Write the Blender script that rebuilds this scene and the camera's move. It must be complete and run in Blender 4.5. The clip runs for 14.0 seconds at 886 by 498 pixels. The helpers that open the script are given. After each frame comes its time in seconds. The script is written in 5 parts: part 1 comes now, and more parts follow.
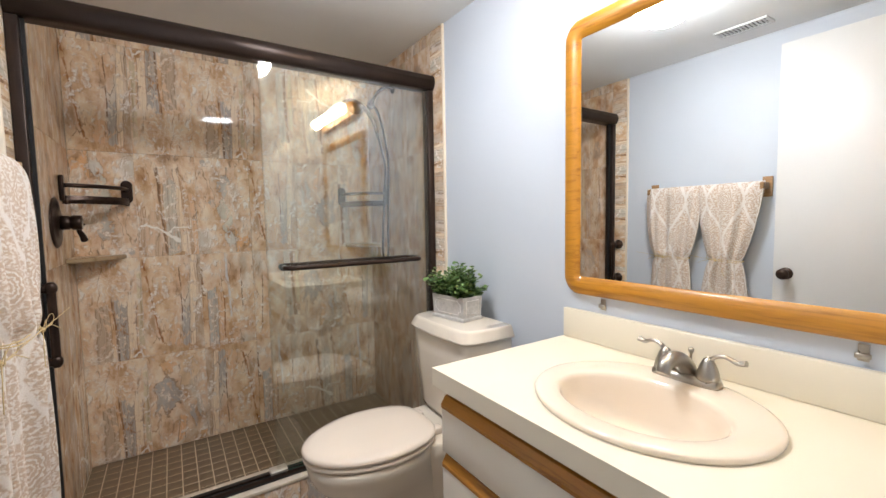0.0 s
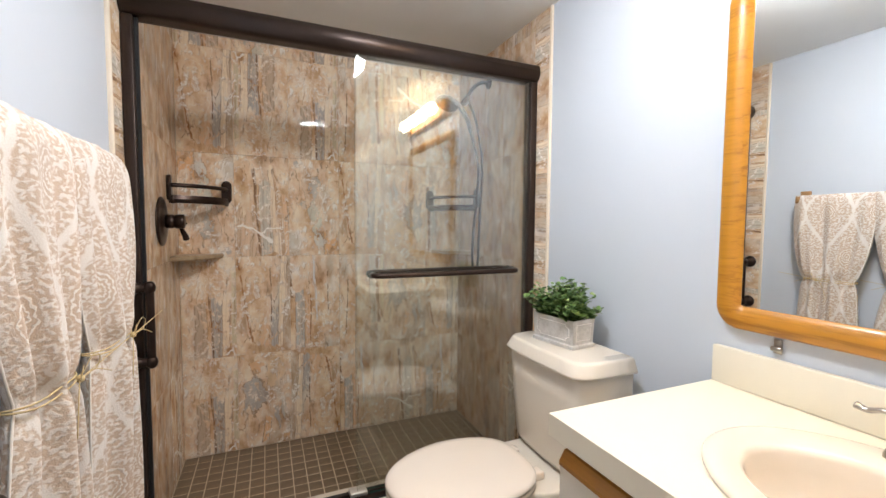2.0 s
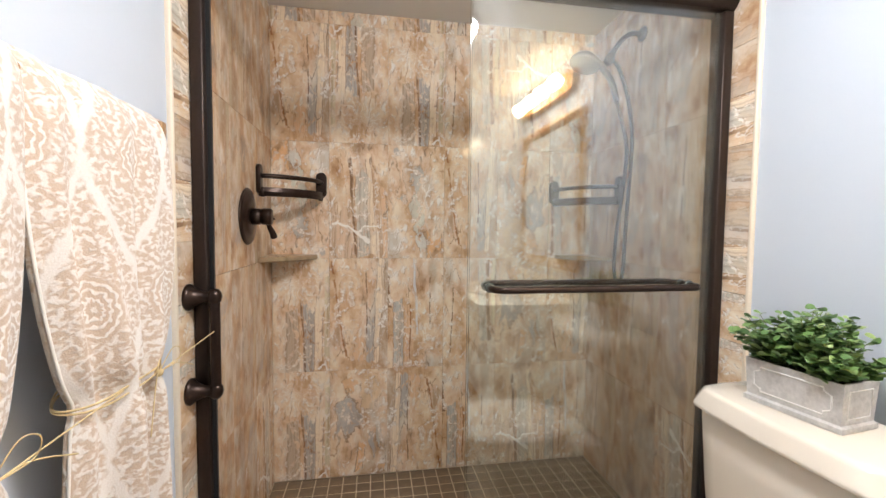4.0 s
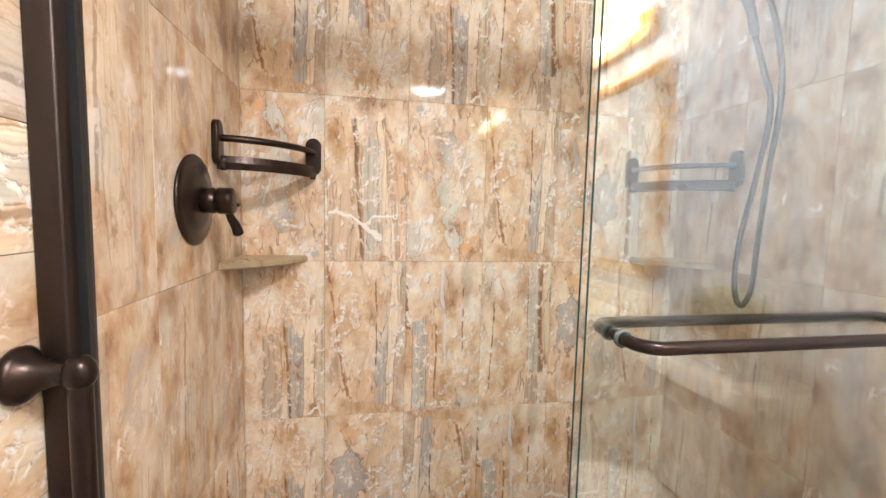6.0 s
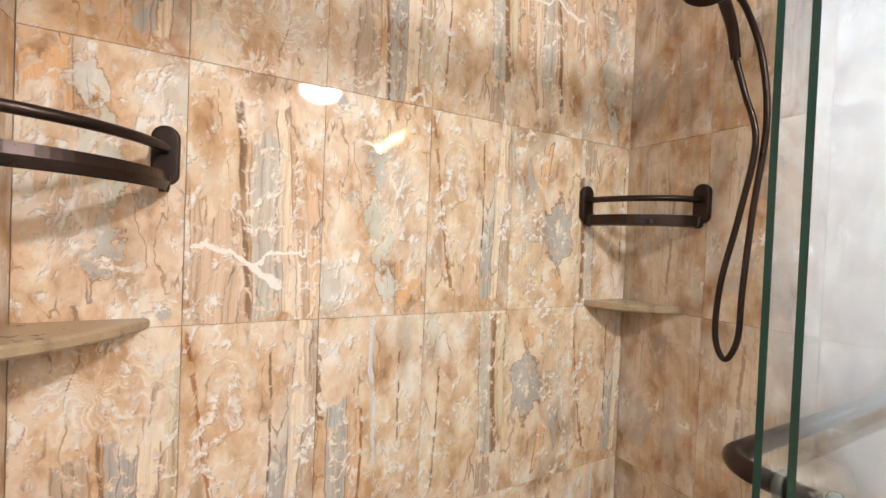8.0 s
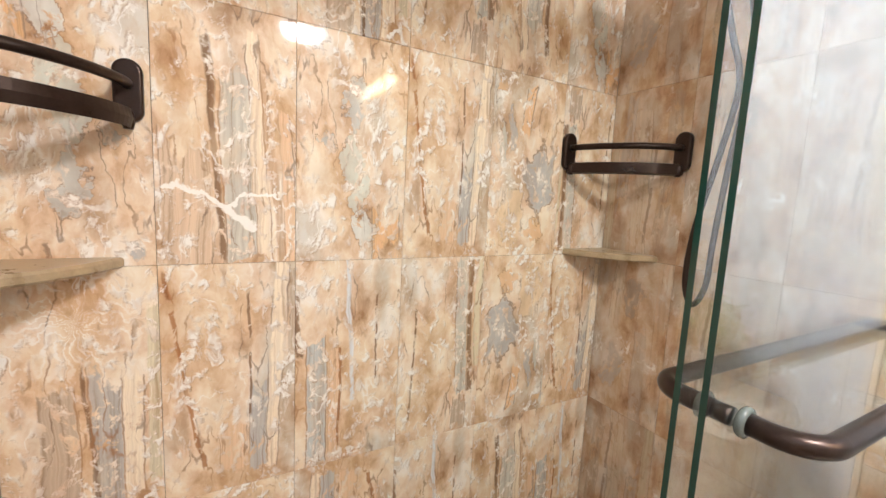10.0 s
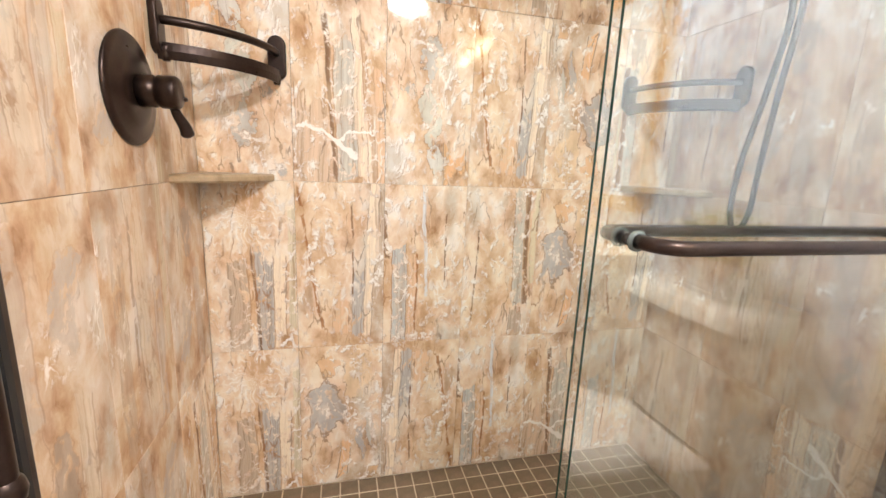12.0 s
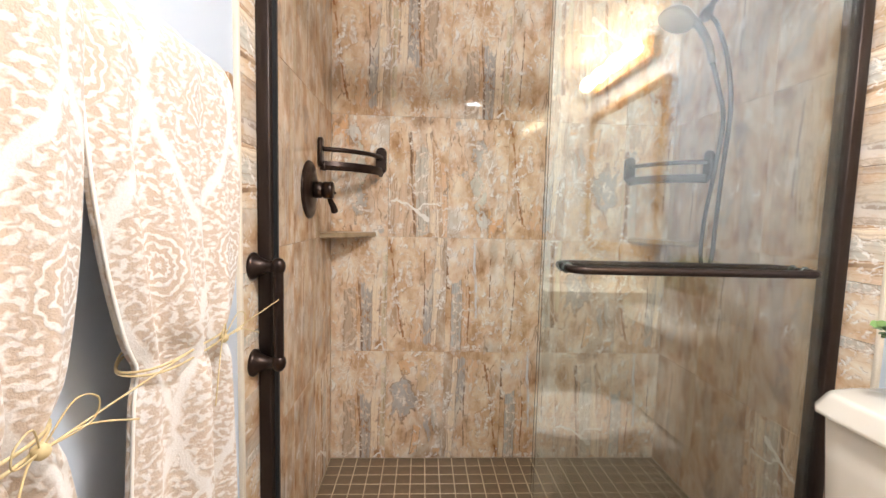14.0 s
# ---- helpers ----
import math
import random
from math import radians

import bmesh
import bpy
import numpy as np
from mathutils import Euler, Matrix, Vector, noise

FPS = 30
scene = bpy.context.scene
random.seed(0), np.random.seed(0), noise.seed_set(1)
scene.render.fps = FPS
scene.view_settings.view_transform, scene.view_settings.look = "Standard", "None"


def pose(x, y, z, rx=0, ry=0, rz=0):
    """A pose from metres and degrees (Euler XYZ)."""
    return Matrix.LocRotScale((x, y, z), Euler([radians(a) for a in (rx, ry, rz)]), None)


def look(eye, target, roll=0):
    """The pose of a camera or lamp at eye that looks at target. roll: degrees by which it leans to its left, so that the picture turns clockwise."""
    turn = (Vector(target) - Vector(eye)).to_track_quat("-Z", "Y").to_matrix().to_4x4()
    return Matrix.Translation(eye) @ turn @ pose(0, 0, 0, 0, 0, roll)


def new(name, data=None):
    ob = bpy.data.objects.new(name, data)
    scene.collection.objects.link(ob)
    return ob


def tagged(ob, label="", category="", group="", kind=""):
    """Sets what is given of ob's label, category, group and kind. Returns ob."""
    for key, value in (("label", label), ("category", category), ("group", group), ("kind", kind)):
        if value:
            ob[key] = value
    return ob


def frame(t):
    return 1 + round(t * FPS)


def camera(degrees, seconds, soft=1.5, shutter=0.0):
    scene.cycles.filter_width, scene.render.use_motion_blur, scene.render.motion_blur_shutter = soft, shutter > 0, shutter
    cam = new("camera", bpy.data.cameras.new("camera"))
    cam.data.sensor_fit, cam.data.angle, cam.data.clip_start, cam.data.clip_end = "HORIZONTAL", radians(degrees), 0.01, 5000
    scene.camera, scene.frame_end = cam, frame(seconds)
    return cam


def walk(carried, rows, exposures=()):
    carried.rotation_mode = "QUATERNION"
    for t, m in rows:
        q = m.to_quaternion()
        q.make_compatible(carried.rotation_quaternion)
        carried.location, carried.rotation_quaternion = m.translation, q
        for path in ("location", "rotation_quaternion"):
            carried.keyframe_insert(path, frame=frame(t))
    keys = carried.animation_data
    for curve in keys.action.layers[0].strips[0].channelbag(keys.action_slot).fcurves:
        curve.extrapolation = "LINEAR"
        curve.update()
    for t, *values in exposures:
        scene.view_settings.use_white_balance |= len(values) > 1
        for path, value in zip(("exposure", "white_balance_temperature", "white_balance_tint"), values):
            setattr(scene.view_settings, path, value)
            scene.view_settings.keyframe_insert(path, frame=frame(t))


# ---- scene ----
cam = camera(93.9, 14.0)
PATH = [
    (0, (0.397, -0.08, 1.277), (1.493, 1.587, 1.136), -1.0),
    (0.5, (0.41, 0.004, 1.289), (1.46, 1.702, 1.164), -0.5),
    (1, (0.412, 0.076, 1.285), (1.395, 1.813, 1.168), 0.1),
    (1.5, (0.416, 0.112, 1.293), (1.313, 1.895, 1.171), 0.2),
    (2, (0.413, 0.151, 1.284), (1.195, 1.989, 1.169), 0.4),
    (2.5, (0.441, 0.234, 1.285), (1.07, 2.128, 1.159), 0.1),
    (3, (0.487, 0.364, 1.303), (0.965, 2.302, 1.175), 0.0),
    (3.5, (0.488, 0.459, 1.284), (0.864, 2.42, 1.177), 0.4),
    (4, (0.461, 0.61, 1.258), (0.791, 2.58, 1.155), 0.6),
    (4.2, (0.435, 0.679, 1.278), (0.76, 2.648, 1.148), 0.1),
    (6.3, (0.377, 1.257, 1.273), (0.76, 3.213, 1.099), 2.1),
    (6.5, (0.354, 1.303, 1.275), (0.815, 3.241, 1.098), 2.2),
    (7, (0.348, 1.469, 1.266), (0.934, 3.379, 1.166), 2.1),
    (7.5, (0.309, 1.596, 1.298), (1.143, 3.413, 1.246), 2.7),
    (7.7, (0.316, 1.622, 1.299), (1.226, 3.402, 1.272), 2.7),
    (9.8, (0.371, 1.602, 1.302), (1.337, 3.34, 1.096), 2.8),
    (10, (0.368, 1.592, 1.278), (1.321, 3.333, 1.028), 2.9),
    (10.5, (0.385, 1.545, 1.251), (1.237, 3.315, 0.873), 3.3),
    (11, (0.371, 1.492, 1.24), (1.157, 3.272, 0.776), 3.7),
    (11.5, (0.389, 1.408, 1.212), (1.029, 3.244, 0.746), 3.3),
    (12, (0.395, 1.283, 1.178), (0.869, 3.184, 0.776), 2.5),
    (12.5, (0.361, 1.178, 1.207), (0.743, 3.109, 0.855), 2.2),
    (13, (0.362, 0.99, 1.21), (0.622, 2.955, 0.941), 1.9),
    (13.5, (0.379, 0.812, 1.204), (0.549, 2.794, 1.002), 1.7),
    (14, (0.415, 0.708, 1.213), (0.514, 2.699, 1.049), 1.5),
]
EXPOSURES = [(0.0, 0.44), (2.5, 0.58), (4.2, 0.86), (6.3, 1.40), (7.5, 1.44), (9.8, 1.46), (11.5, 1.64), (12.5, 1.57), (13.5, 1.16), (14.0, 1.07)]
walk(cam, [(t, look(eye, target, roll)) for t, eye, target, roll in PATH], EXPOSURES)

# ---- light ----
DOME_POWER, BULB_POWER = 76.0, 31.0
world = bpy.data.worlds.new("world")
scene.world = world
world.use_nodes = True
world.node_tree.nodes["Background"].inputs["Color"].default_value = (0.8, 0.85, 0.9, 1)
world.node_tree.nodes["Background"].inputs["Strength"].default_value = 0.05

# ---- plan, in metres ----
RIGHT, LEFT, BACK = 1.566, 0.0, 2.605        # tiled faces of the shower
PAINT_R, PAINT_L = 1.573, -0.010             # painted faces of the room
CEIL, SOUTH, PAN = 2.240, -0.06, 0.05
TILE_W = 0.271
EDGE_R, EDGE_L = 1.678, 1.681                # where the tile ends towards the room
GLASS_OUT, GLASS_IN, GLASS_X = 1.779, 1.803, 0.735


# ---- materials ----
def material(name):
    m = bpy.data.materials.new(name)
    m.use_nodes = True
    return m, m.node_tree, m.node_tree.nodes["Principled BSDF"]


class Nodes:
    """Short hands for a node tree."""

    def __init__(self, tree):
        self.tree = tree

    def add(self, kind, **inputs):
        n = self.tree.nodes.new(kind)
        for key, value in inputs.items():
            self.put(n, key.replace("_", " "), value)
        return n

    def put(self, n, key, value):
        socket = n.inputs[int(key)] if key.isdigit() else n.inputs[key]
        if isinstance(value, bpy.types.NodeSocket):
            self.tree.links.new(value, socket)
        else:
            socket.default_value = value

    def math(self, op, a, b=0.0, c=0.0, clamp=False):
        n = self.tree.nodes.new("ShaderNodeMath")
        n.operation, n.use_clamp = op, clamp
        for i, v in enumerate((a, b, c)):
            self.put(n, str(i), v)
        return n.outputs[0]

    def vec(self, op, a, b=(0, 0, 0), scale=None):
        n = self.tree.nodes.new("ShaderNodeVectorMath")
        n.operation = op
        self.put(n, "0", a)
        self.put(n, "1", b)
        if scale is not None:
            self.put(n, "Scale", scale)
        return n.outputs[0]

    def noise(self, vector, scale, detail=3.0, rough=0.55, distort=0.0):
        n = self.add("ShaderNodeTexNoise", Vector=vector, Scale=scale, Detail=detail, Roughness=rough, Distortion=distort)
        return n.outputs["Fac"], n.outputs["Color"]

    def ramp(self, fac, stops, mode="LINEAR"):
        n = self.add("ShaderNodeValToRGB", Fac=fac)
        r = n.color_ramp
        r.interpolation = mode
        while len(r.elements) < len(stops):
            r.elements.new(0.5)
        for e, (p, c) in zip(r.elements, stops):
            e.position = p
            e.color = (*c, 1) if len(c) == 3 else c
        return n.outputs["Color"]

    def mix(self, fac, a, b, blend="MIX"):
        n = self.tree.nodes.new("ShaderNodeMix")
        n.data_type, n.blend_type = "RGBA", blend
        self.put(n, "0", fac)
        for i, v in ((6, a), (7, b)):
            self.put(n, str(i), (*v, 1) if isinstance(v, tuple) and len(v) == 3 else v)
        return n.outputs[2]

    def span(self, v, lo, hi, a=0.0, b=1.0):
        n = self.add("ShaderNodeMapRange", Value=v)
        n.inputs["From Min"].default_value, n.inputs["From Max"].default_value = lo, hi
        n.inputs["To Min"].default_value, n.inputs["To Max"].default_value = a, b
        return n.outputs[0]

    def coord(self, which="Object"):
        return self.add("ShaderNodeTexCoord").outputs[which]

    def scaled(self, vector, sx, sy, sz):
        return self.vec("MULTIPLY", vector, (sx, sy, sz))

    def bump(self, height, strength, distance):
        return self.add("ShaderNodeBump", Height=height, Strength=strength, Distance=distance).outputs["Normal"]


def plain(name, colour, rough=0.5, metal=0.0, vary=0.06, scale=9.0, bump=0.0, grain=180.0, coat=0.0, spec=0.5):
    """A surface with stains at a large scale and a grain at a small one."""
    m, tree, bsdf = material(name)
    n = Nodes(tree)
    at = n.coord()
    big, _ = n.noise(at, scale, 4)
    small, _ = n.noise(at, grain, 2)
    f = n.math("ADD", n.math("MULTIPLY", big, 0.7), n.math("MULTIPLY", small, 0.3))
    dark = tuple(c * (1 - vary) for c in colour)
    light = tuple(min(1, c * (1 + vary)) for c in colour)
    n.put(bsdf, "Base Color", n.ramp(f, [(0.3, dark), (0.7, light)]))
    n.put(bsdf, "Roughness", n.span(big, 0.25, 0.75, max(0.02, rough - 0.06), rough + 0.06))
    bsdf.inputs["Metallic"].default_value = metal
    bsdf.inputs["Specular IOR Level"].default_value = spec
    bsdf.inputs["Coat Weight"].default_value = coat
    if bump:
        n.put(bsdf, "Normal", n.bump(small, bump, 0.002))
    return m


def marble_tile(name, seed, bands=(), patches=(), bloom=None, threads=(), calm=0.0):
    """Polished porcelain printed like layered agate. One print of the set: upright bands, ragged patches, a bloom of
    white needles and thick white threads lie over a clouded peach ground with crumbs and rust cracks."""
    m, tree, bsdf = material(name)
    n = Nodes(tree)
    tile = n.coord()
    at = n.vec("ADD", tile, (seed * 3.7, seed * 5.3, seed * 1.9))
    _, wc = n.noise(n.scaled(at, 1.0, 0.5, 1.0), 9.0, 3, 0.6)
    warp = n.vec("MULTIPLY", n.vec("SUBTRACT", wc, (0.5, 0.5, 0.5)), (0.05, 0.14, 0.0))
    _, wf = n.noise(at, 36.0, 4, 0.62)
    fine = n.vec("MULTIPLY", n.vec("SUBTRACT", wf, (0.5, 0.5, 0.5)), (0.018, 0.024, 0.0))
    p = n.vec("ADD", n.vec("ADD", at, warp), fine)
    # clouded ground of cream, peach and ochre
    cloud, _ = n.noise(n.scaled(p, 1.0, 0.6, 1.0), 15.0, 5, 0.60)
    body = n.ramp(cloud, [(0.27, (0.42, 0.24, 0.13)), (0.37, (0.63, 0.42, 0.27)), (0.46, (0.76, 0.565, 0.40)), (0.55, (0.85, 0.71, 0.56)), (0.66, (0.93, 0.86, 0.77))])
    broad, _ = n.noise(n.scaled(at, 1.0, 0.5, 1.0), 7.0, 2)
    base = n.mix(1.0, body, n.ramp(broad, [(0.32, (0.86, 0.75, 0.62)), (0.44, (1.0, 0.95, 0.86)), (0.54, (1.0, 0.97, 0.95)), (0.64, (0.80, 0.80, 0.79))]), "MULTIPLY")
    mask, _ = n.noise(n.scaled(at, 1.0, 0.6, 1.0), 10.0, 4, 0.65)
    crumb, _ = n.noise(n.scaled(p, 1.0, 0.75, 1.0), 44.0, 4, 0.62)
    # bands, patches
    slim = n.vec("ADD", tile, n.vec("ADD", n.vec("MULTIPLY", warp, (0.60, 0.6, 0.0)), n.vec("MULTIPLY", fine, (0.42, 1.6, 0.0))))
    xy = n.add("ShaderNodeSeparateXYZ", Vector=slim)
    x, y = xy.outputs[0], xy.outputs[1]
    rough_end = n.math("ADD", y, n.math("MULTIPLY", n.math("SUBTRACT", cloud, 0.5), 0.26))
    streak, _ = n.noise(n.scaled(n.vec("ADD", slim, (seed, seed, 0)), 95.0, 1.6, 0.0), 1.0, 3, 0.55)
    grain = n.ramp(streak, [(0.30, (0.58, 0.46, 0.36)), (0.44, (0.95, 0.91, 0.87)), (0.58, (1.12, 1.10, 1.07)), (0.72, (0.80, 0.70, 0.60))])
    open_ = n.math("MULTIPLY", n.span(crumb, 0.60, 0.52), n.span(mask, 0.66, 0.52, 0.55, 1.0))
    edges = None
    for bx, half, y0, y1, slant, colour in bands:
        d = n.math("ABSOLUTE", n.math("SUBTRACT", n.math("SUBTRACT", x, bx), n.math("MULTIPLY", y, slant)))
        ends = n.math("MULTIPLY", n.span(rough_end, y0 - 0.004, y0 + 0.010), n.span(rough_end, y1 - 0.010, y1 + 0.004, 1.0, 0.0))
        soft = min(0.003, half * 0.4)
        inside = n.math("MULTIPLY", n.math("MULTIPLY", n.span(d, half - soft, half + soft * 0.4, 1.0, 0.0), ends), open_)
        base = n.mix(n.math("MULTIPLY", inside, 0.90 - 0.35 * calm), base, n.mix(1.0, colour, grain, "MULTIPLY"))
        if half > 0.012:
            rim = n.math("MULTIPLY", n.math("MULTIPLY", n.span(n.math("ABSOLUTE", n.math("SUBTRACT", d, half)), 0.0006, 0.0024, 1.0, 0.0), ends), n.span(streak, 0.44, 0.52))
            edges = rim if edges is None else n.math("MAXIMUM", edges, rim)
    pq = n.add("ShaderNodeSeparateXYZ", Vector=n.vec("ADD", tile, n.vec("ADD", n.vec("MULTIPLY", warp, (2.6, 1.1, 0.0)), n.vec("SCALE", fine, scale=2.4))))
    for cx, cy, rx, ry, colour in patches:
        ex = n.math("DIVIDE", n.math("SUBTRACT", pq.outputs[0], cx), rx)
        ey = n.math("DIVIDE", n.math("SUBTRACT", pq.outputs[1], cy), ry)
        r = n.math("ADD", n.math("POWER", n.math("ABSOLUTE", ex), 1.6), n.math("POWER", n.math("ABSOLUTE", ey), 1.6))
        r = n.math("ADD", r, n.math("ADD", n.math("MULTIPLY", n.math("SUBTRACT", cloud, 0.5), 3.2), n.math("MULTIPLY", n.math("SUBTRACT", broad, 0.5), 2.0)))
        inside = n.math("MULTIPLY", n.span(r, 0.80, 1.05, 1.0, 0.0), open_)
        tone = n.mix(1.0, colour, n.ramp(cloud, [(0.3, (0.80, 0.78, 0.76)), (0.5, (1.0, 1.0, 1.0)), (0.68, (1.10, 1.12, 1.14))]), "MULTIPLY")
        base = n.mix(n.math("MULTIPLY", inside, 0.84), base, tone)
        rim = n.math("MULTIPLY", n.span(n.math("ABSOLUTE", n.math("SUBTRACT", r, 1.0)), 0.03, 0.12, 1.0, 0.0), n.span(mask, 0.56, 0.46))
        edges = rim if edges is None else n.math("MAXIMUM", edges, rim)
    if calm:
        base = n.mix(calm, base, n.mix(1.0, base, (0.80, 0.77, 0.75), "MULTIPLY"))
    # rust and umber cracks, upright
    ridge, _ = n.noise(n.scaled(p, 1.0, 0.26, 1.0), 13.0, 3, 0.55)
    crack = n.math("MULTIPLY", n.span(n.math("ABSOLUTE", n.math("SUBTRACT", ridge, 0.5)), 0.003, 0.014, 1.0, 0.0), n.span(mask, 0.51, 0.42))
    if edges is not None:
        crack = n.math("MAXIMUM", crack, edges)
    base = n.mix(n.math("MULTIPLY", crack, 0.70 - 0.35 * calm), base, n.mix(n.span(broad, 0.42, 0.56), (0.40, 0.19, 0.085), (0.22, 0.14, 0.10)))
    # crumbs: white flakes, each with a brown shaded side
    shade, _ = n.noise(n.scaled(n.vec("ADD", p, (-0.0020, 0.0022, 0.0)), 1.0, 0.75, 1.0), 44.0, 4, 0.62)
    zone = n.span(mask, 0.43 + 0.12 * calm, 0.55 + 0.14 * calm)
    base = n.mix(n.math("MULTIPLY", n.math("MULTIPLY", n.span(shade, 0.53, 0.62), zone), 0.62), base, (0.33, 0.18, 0.09))
    white = n.math("MULTIPLY", n.span(crumb, 0.525, 0.63), zone)
    curl, _ = n.noise(n.scaled(p, 1.0, 0.6, 1.0), 17.0, 2, 0.55)
    white = n.math("MAXIMUM", white, n.math("MULTIPLY", n.span(n.math("ABSOLUTE", n.math("SUBTRACT", curl, 0.5)), 0.004, 0.020, 1.0, 0.0), n.span(mask, 0.52 + 0.08 * calm, 0.60 + 0.10 * calm, 0.0, 0.8)))
    if bloom:
        fx = n.math("SUBTRACT", pq.outputs[0], bloom[0])
        fy = n.math("SUBTRACT", pq.outputs[1], bloom[1])
        r = n.math("SQRT", n.math("ADD", n.math("MULTIPLY", fx, fx), n.math("MULTIPLY", fy, fy)))
        ray = n.math("SINE", n.math("ADD", n.math("MULTIPLY", n.math("ARCTAN2", fy, fx), 19.0), n.math("MULTIPLY", curl, 26.0)))
        needles = n.math("MULTIPLY", n.math("MULTIPLY", n.span(ray, 0.25, 0.95), n.span(r, bloom[2], bloom[2] * 0.5)), n.span(cloud, 0.40, 0.52))
        white = n.math("MAXIMUM", white, n.math("MULTIPLY", needles, 0.85))
    for (ax, ay), (bx, by), half in threads:
        dx, dy = bx - ax, by - ay
        ux, uy = n.math("SUBTRACT", x, ax), n.math("SUBTRACT", y, ay)
        k = n.math("DIVIDE", n.math("ADD", n.math("MULTIPLY", ux, dx), n.math("MULTIPLY", uy, dy)), dx * dx + dy * dy, clamp=True)
        ex, ey = n.math("SUBTRACT", ux, n.math("MULTIPLY", k, dx)), n.math("SUBTRACT", uy, n.math("MULTIPLY", k, dy))
        d = n.math("SQRT", n.math("ADD", n.math("MULTIPLY", ex, ex), n.math("MULTIPLY", ey, ey)))
        white = n.math("MAXIMUM", white, n.span(d, half * 1.0, half * 1.5, 1.0, 0.0))
    base = n.mix(n.math("MULTIPLY", white, 0.90), base, (0.97, 0.93, 0.87))
    n.put(bsdf, "Base Color", base)
    n.put(bsdf, "Roughness", n.span(cloud, 0.3, 0.7, 0.03, 0.06))
    bsdf.inputs["Specular IOR Level"].default_value = 0.22
    ripple, _ = n.noise(at, 9.0, 2)
    n.put(bsdf, "Normal", n.bump(ripple, 0.04, 0.004))
    return m


def wood(name, dark, light, along="Y", rough=0.35, coat=0.3):
    m, tree, bsdf = material(name)
    n = Nodes(tree)
    s = {"X": (2.2, 34, 34), "Y": (34, 2.2, 34), "Z": (34, 34, 2.2)}[along]
    at = n.coord()
    g1, _ = n.noise(n.scaled(at, *s), 1.0, 4, 0.6, 0.6)
    g2, _ = n.noise(n.scaled(at, *(v * 6 for v in s)), 1.0, 2)
    f = n.math("ADD", n.math("MULTIPLY", g1, 0.75), n.math("MULTIPLY", g2, 0.25))
    n.put(bsdf, "Base Color", n.ramp(f, [(0.36, dark), (0.47, light), (0.66, tuple(min(1, c * 1.18) for c in light))]))
    n.put(bsdf, "Roughness", n.span(g2, 0.3, 0.7, rough - 0.07, rough + 0.07))
    bsdf.inputs["Coat Weight"].default_value = coat
    n.put(bsdf, "Normal", n.bump(g2, 0.08, 0.001))
    return m


def pane(name):
    """Clear glass with a thin film of dried water on it."""
    m, tree, bsdf = material(name)
    n = Nodes(tree)
    tree.nodes.remove(bsdf)
    clear = n.add("ShaderNodeBsdfTransparent", Color=(0.975, 0.988, 0.982, 1))
    gloss = n.add("ShaderNodeBsdfAnisotropic", Color=(1, 1, 1, 1), Roughness=0.0)
    film = n.add("ShaderNodeBsdfDiffuse", Color=(0.80, 0.75, 0.66, 1))
    at = n.coord()
    spots, _ = n.noise(n.scaled(at, 14, 14, 5), 1.0, 4)
    a = n.add("ShaderNodeMixShader", Fac=n.span(spots, 0.35, 0.75, 0.004, 0.018))
    tree.links.new(clear.outputs[0], a.inputs[1])
    tree.links.new(film.outputs[0], a.inputs[2])
    b = n.add("ShaderNodeMixShader", Fac=n.math("ADD", n.math("MULTIPLY", n.math("POWER", n.add("ShaderNodeLayerWeight", Blend=0.5).outputs["Facing"], 5.0), 0.9), 0.060))
    tree.links.new(a.outputs[0], b.inputs[1])
    tree.links.new(gloss.outputs[0], b.inputs[2])
    tree.links.new(b.outputs[0], tree.nodes["Material Output"].inputs["Surface"])
    return m


def glow(name, colour, strength):
    m, tree, bsdf = material(name)
    bsdf.inputs["Base Color"].default_value = (0.9, 0.9, 0.9, 1)
    bsdf.inputs["Emission Color"].default_value = (*colour, 1)
    bsdf.inputs["Emission Strength"].default_value = strength
    return m


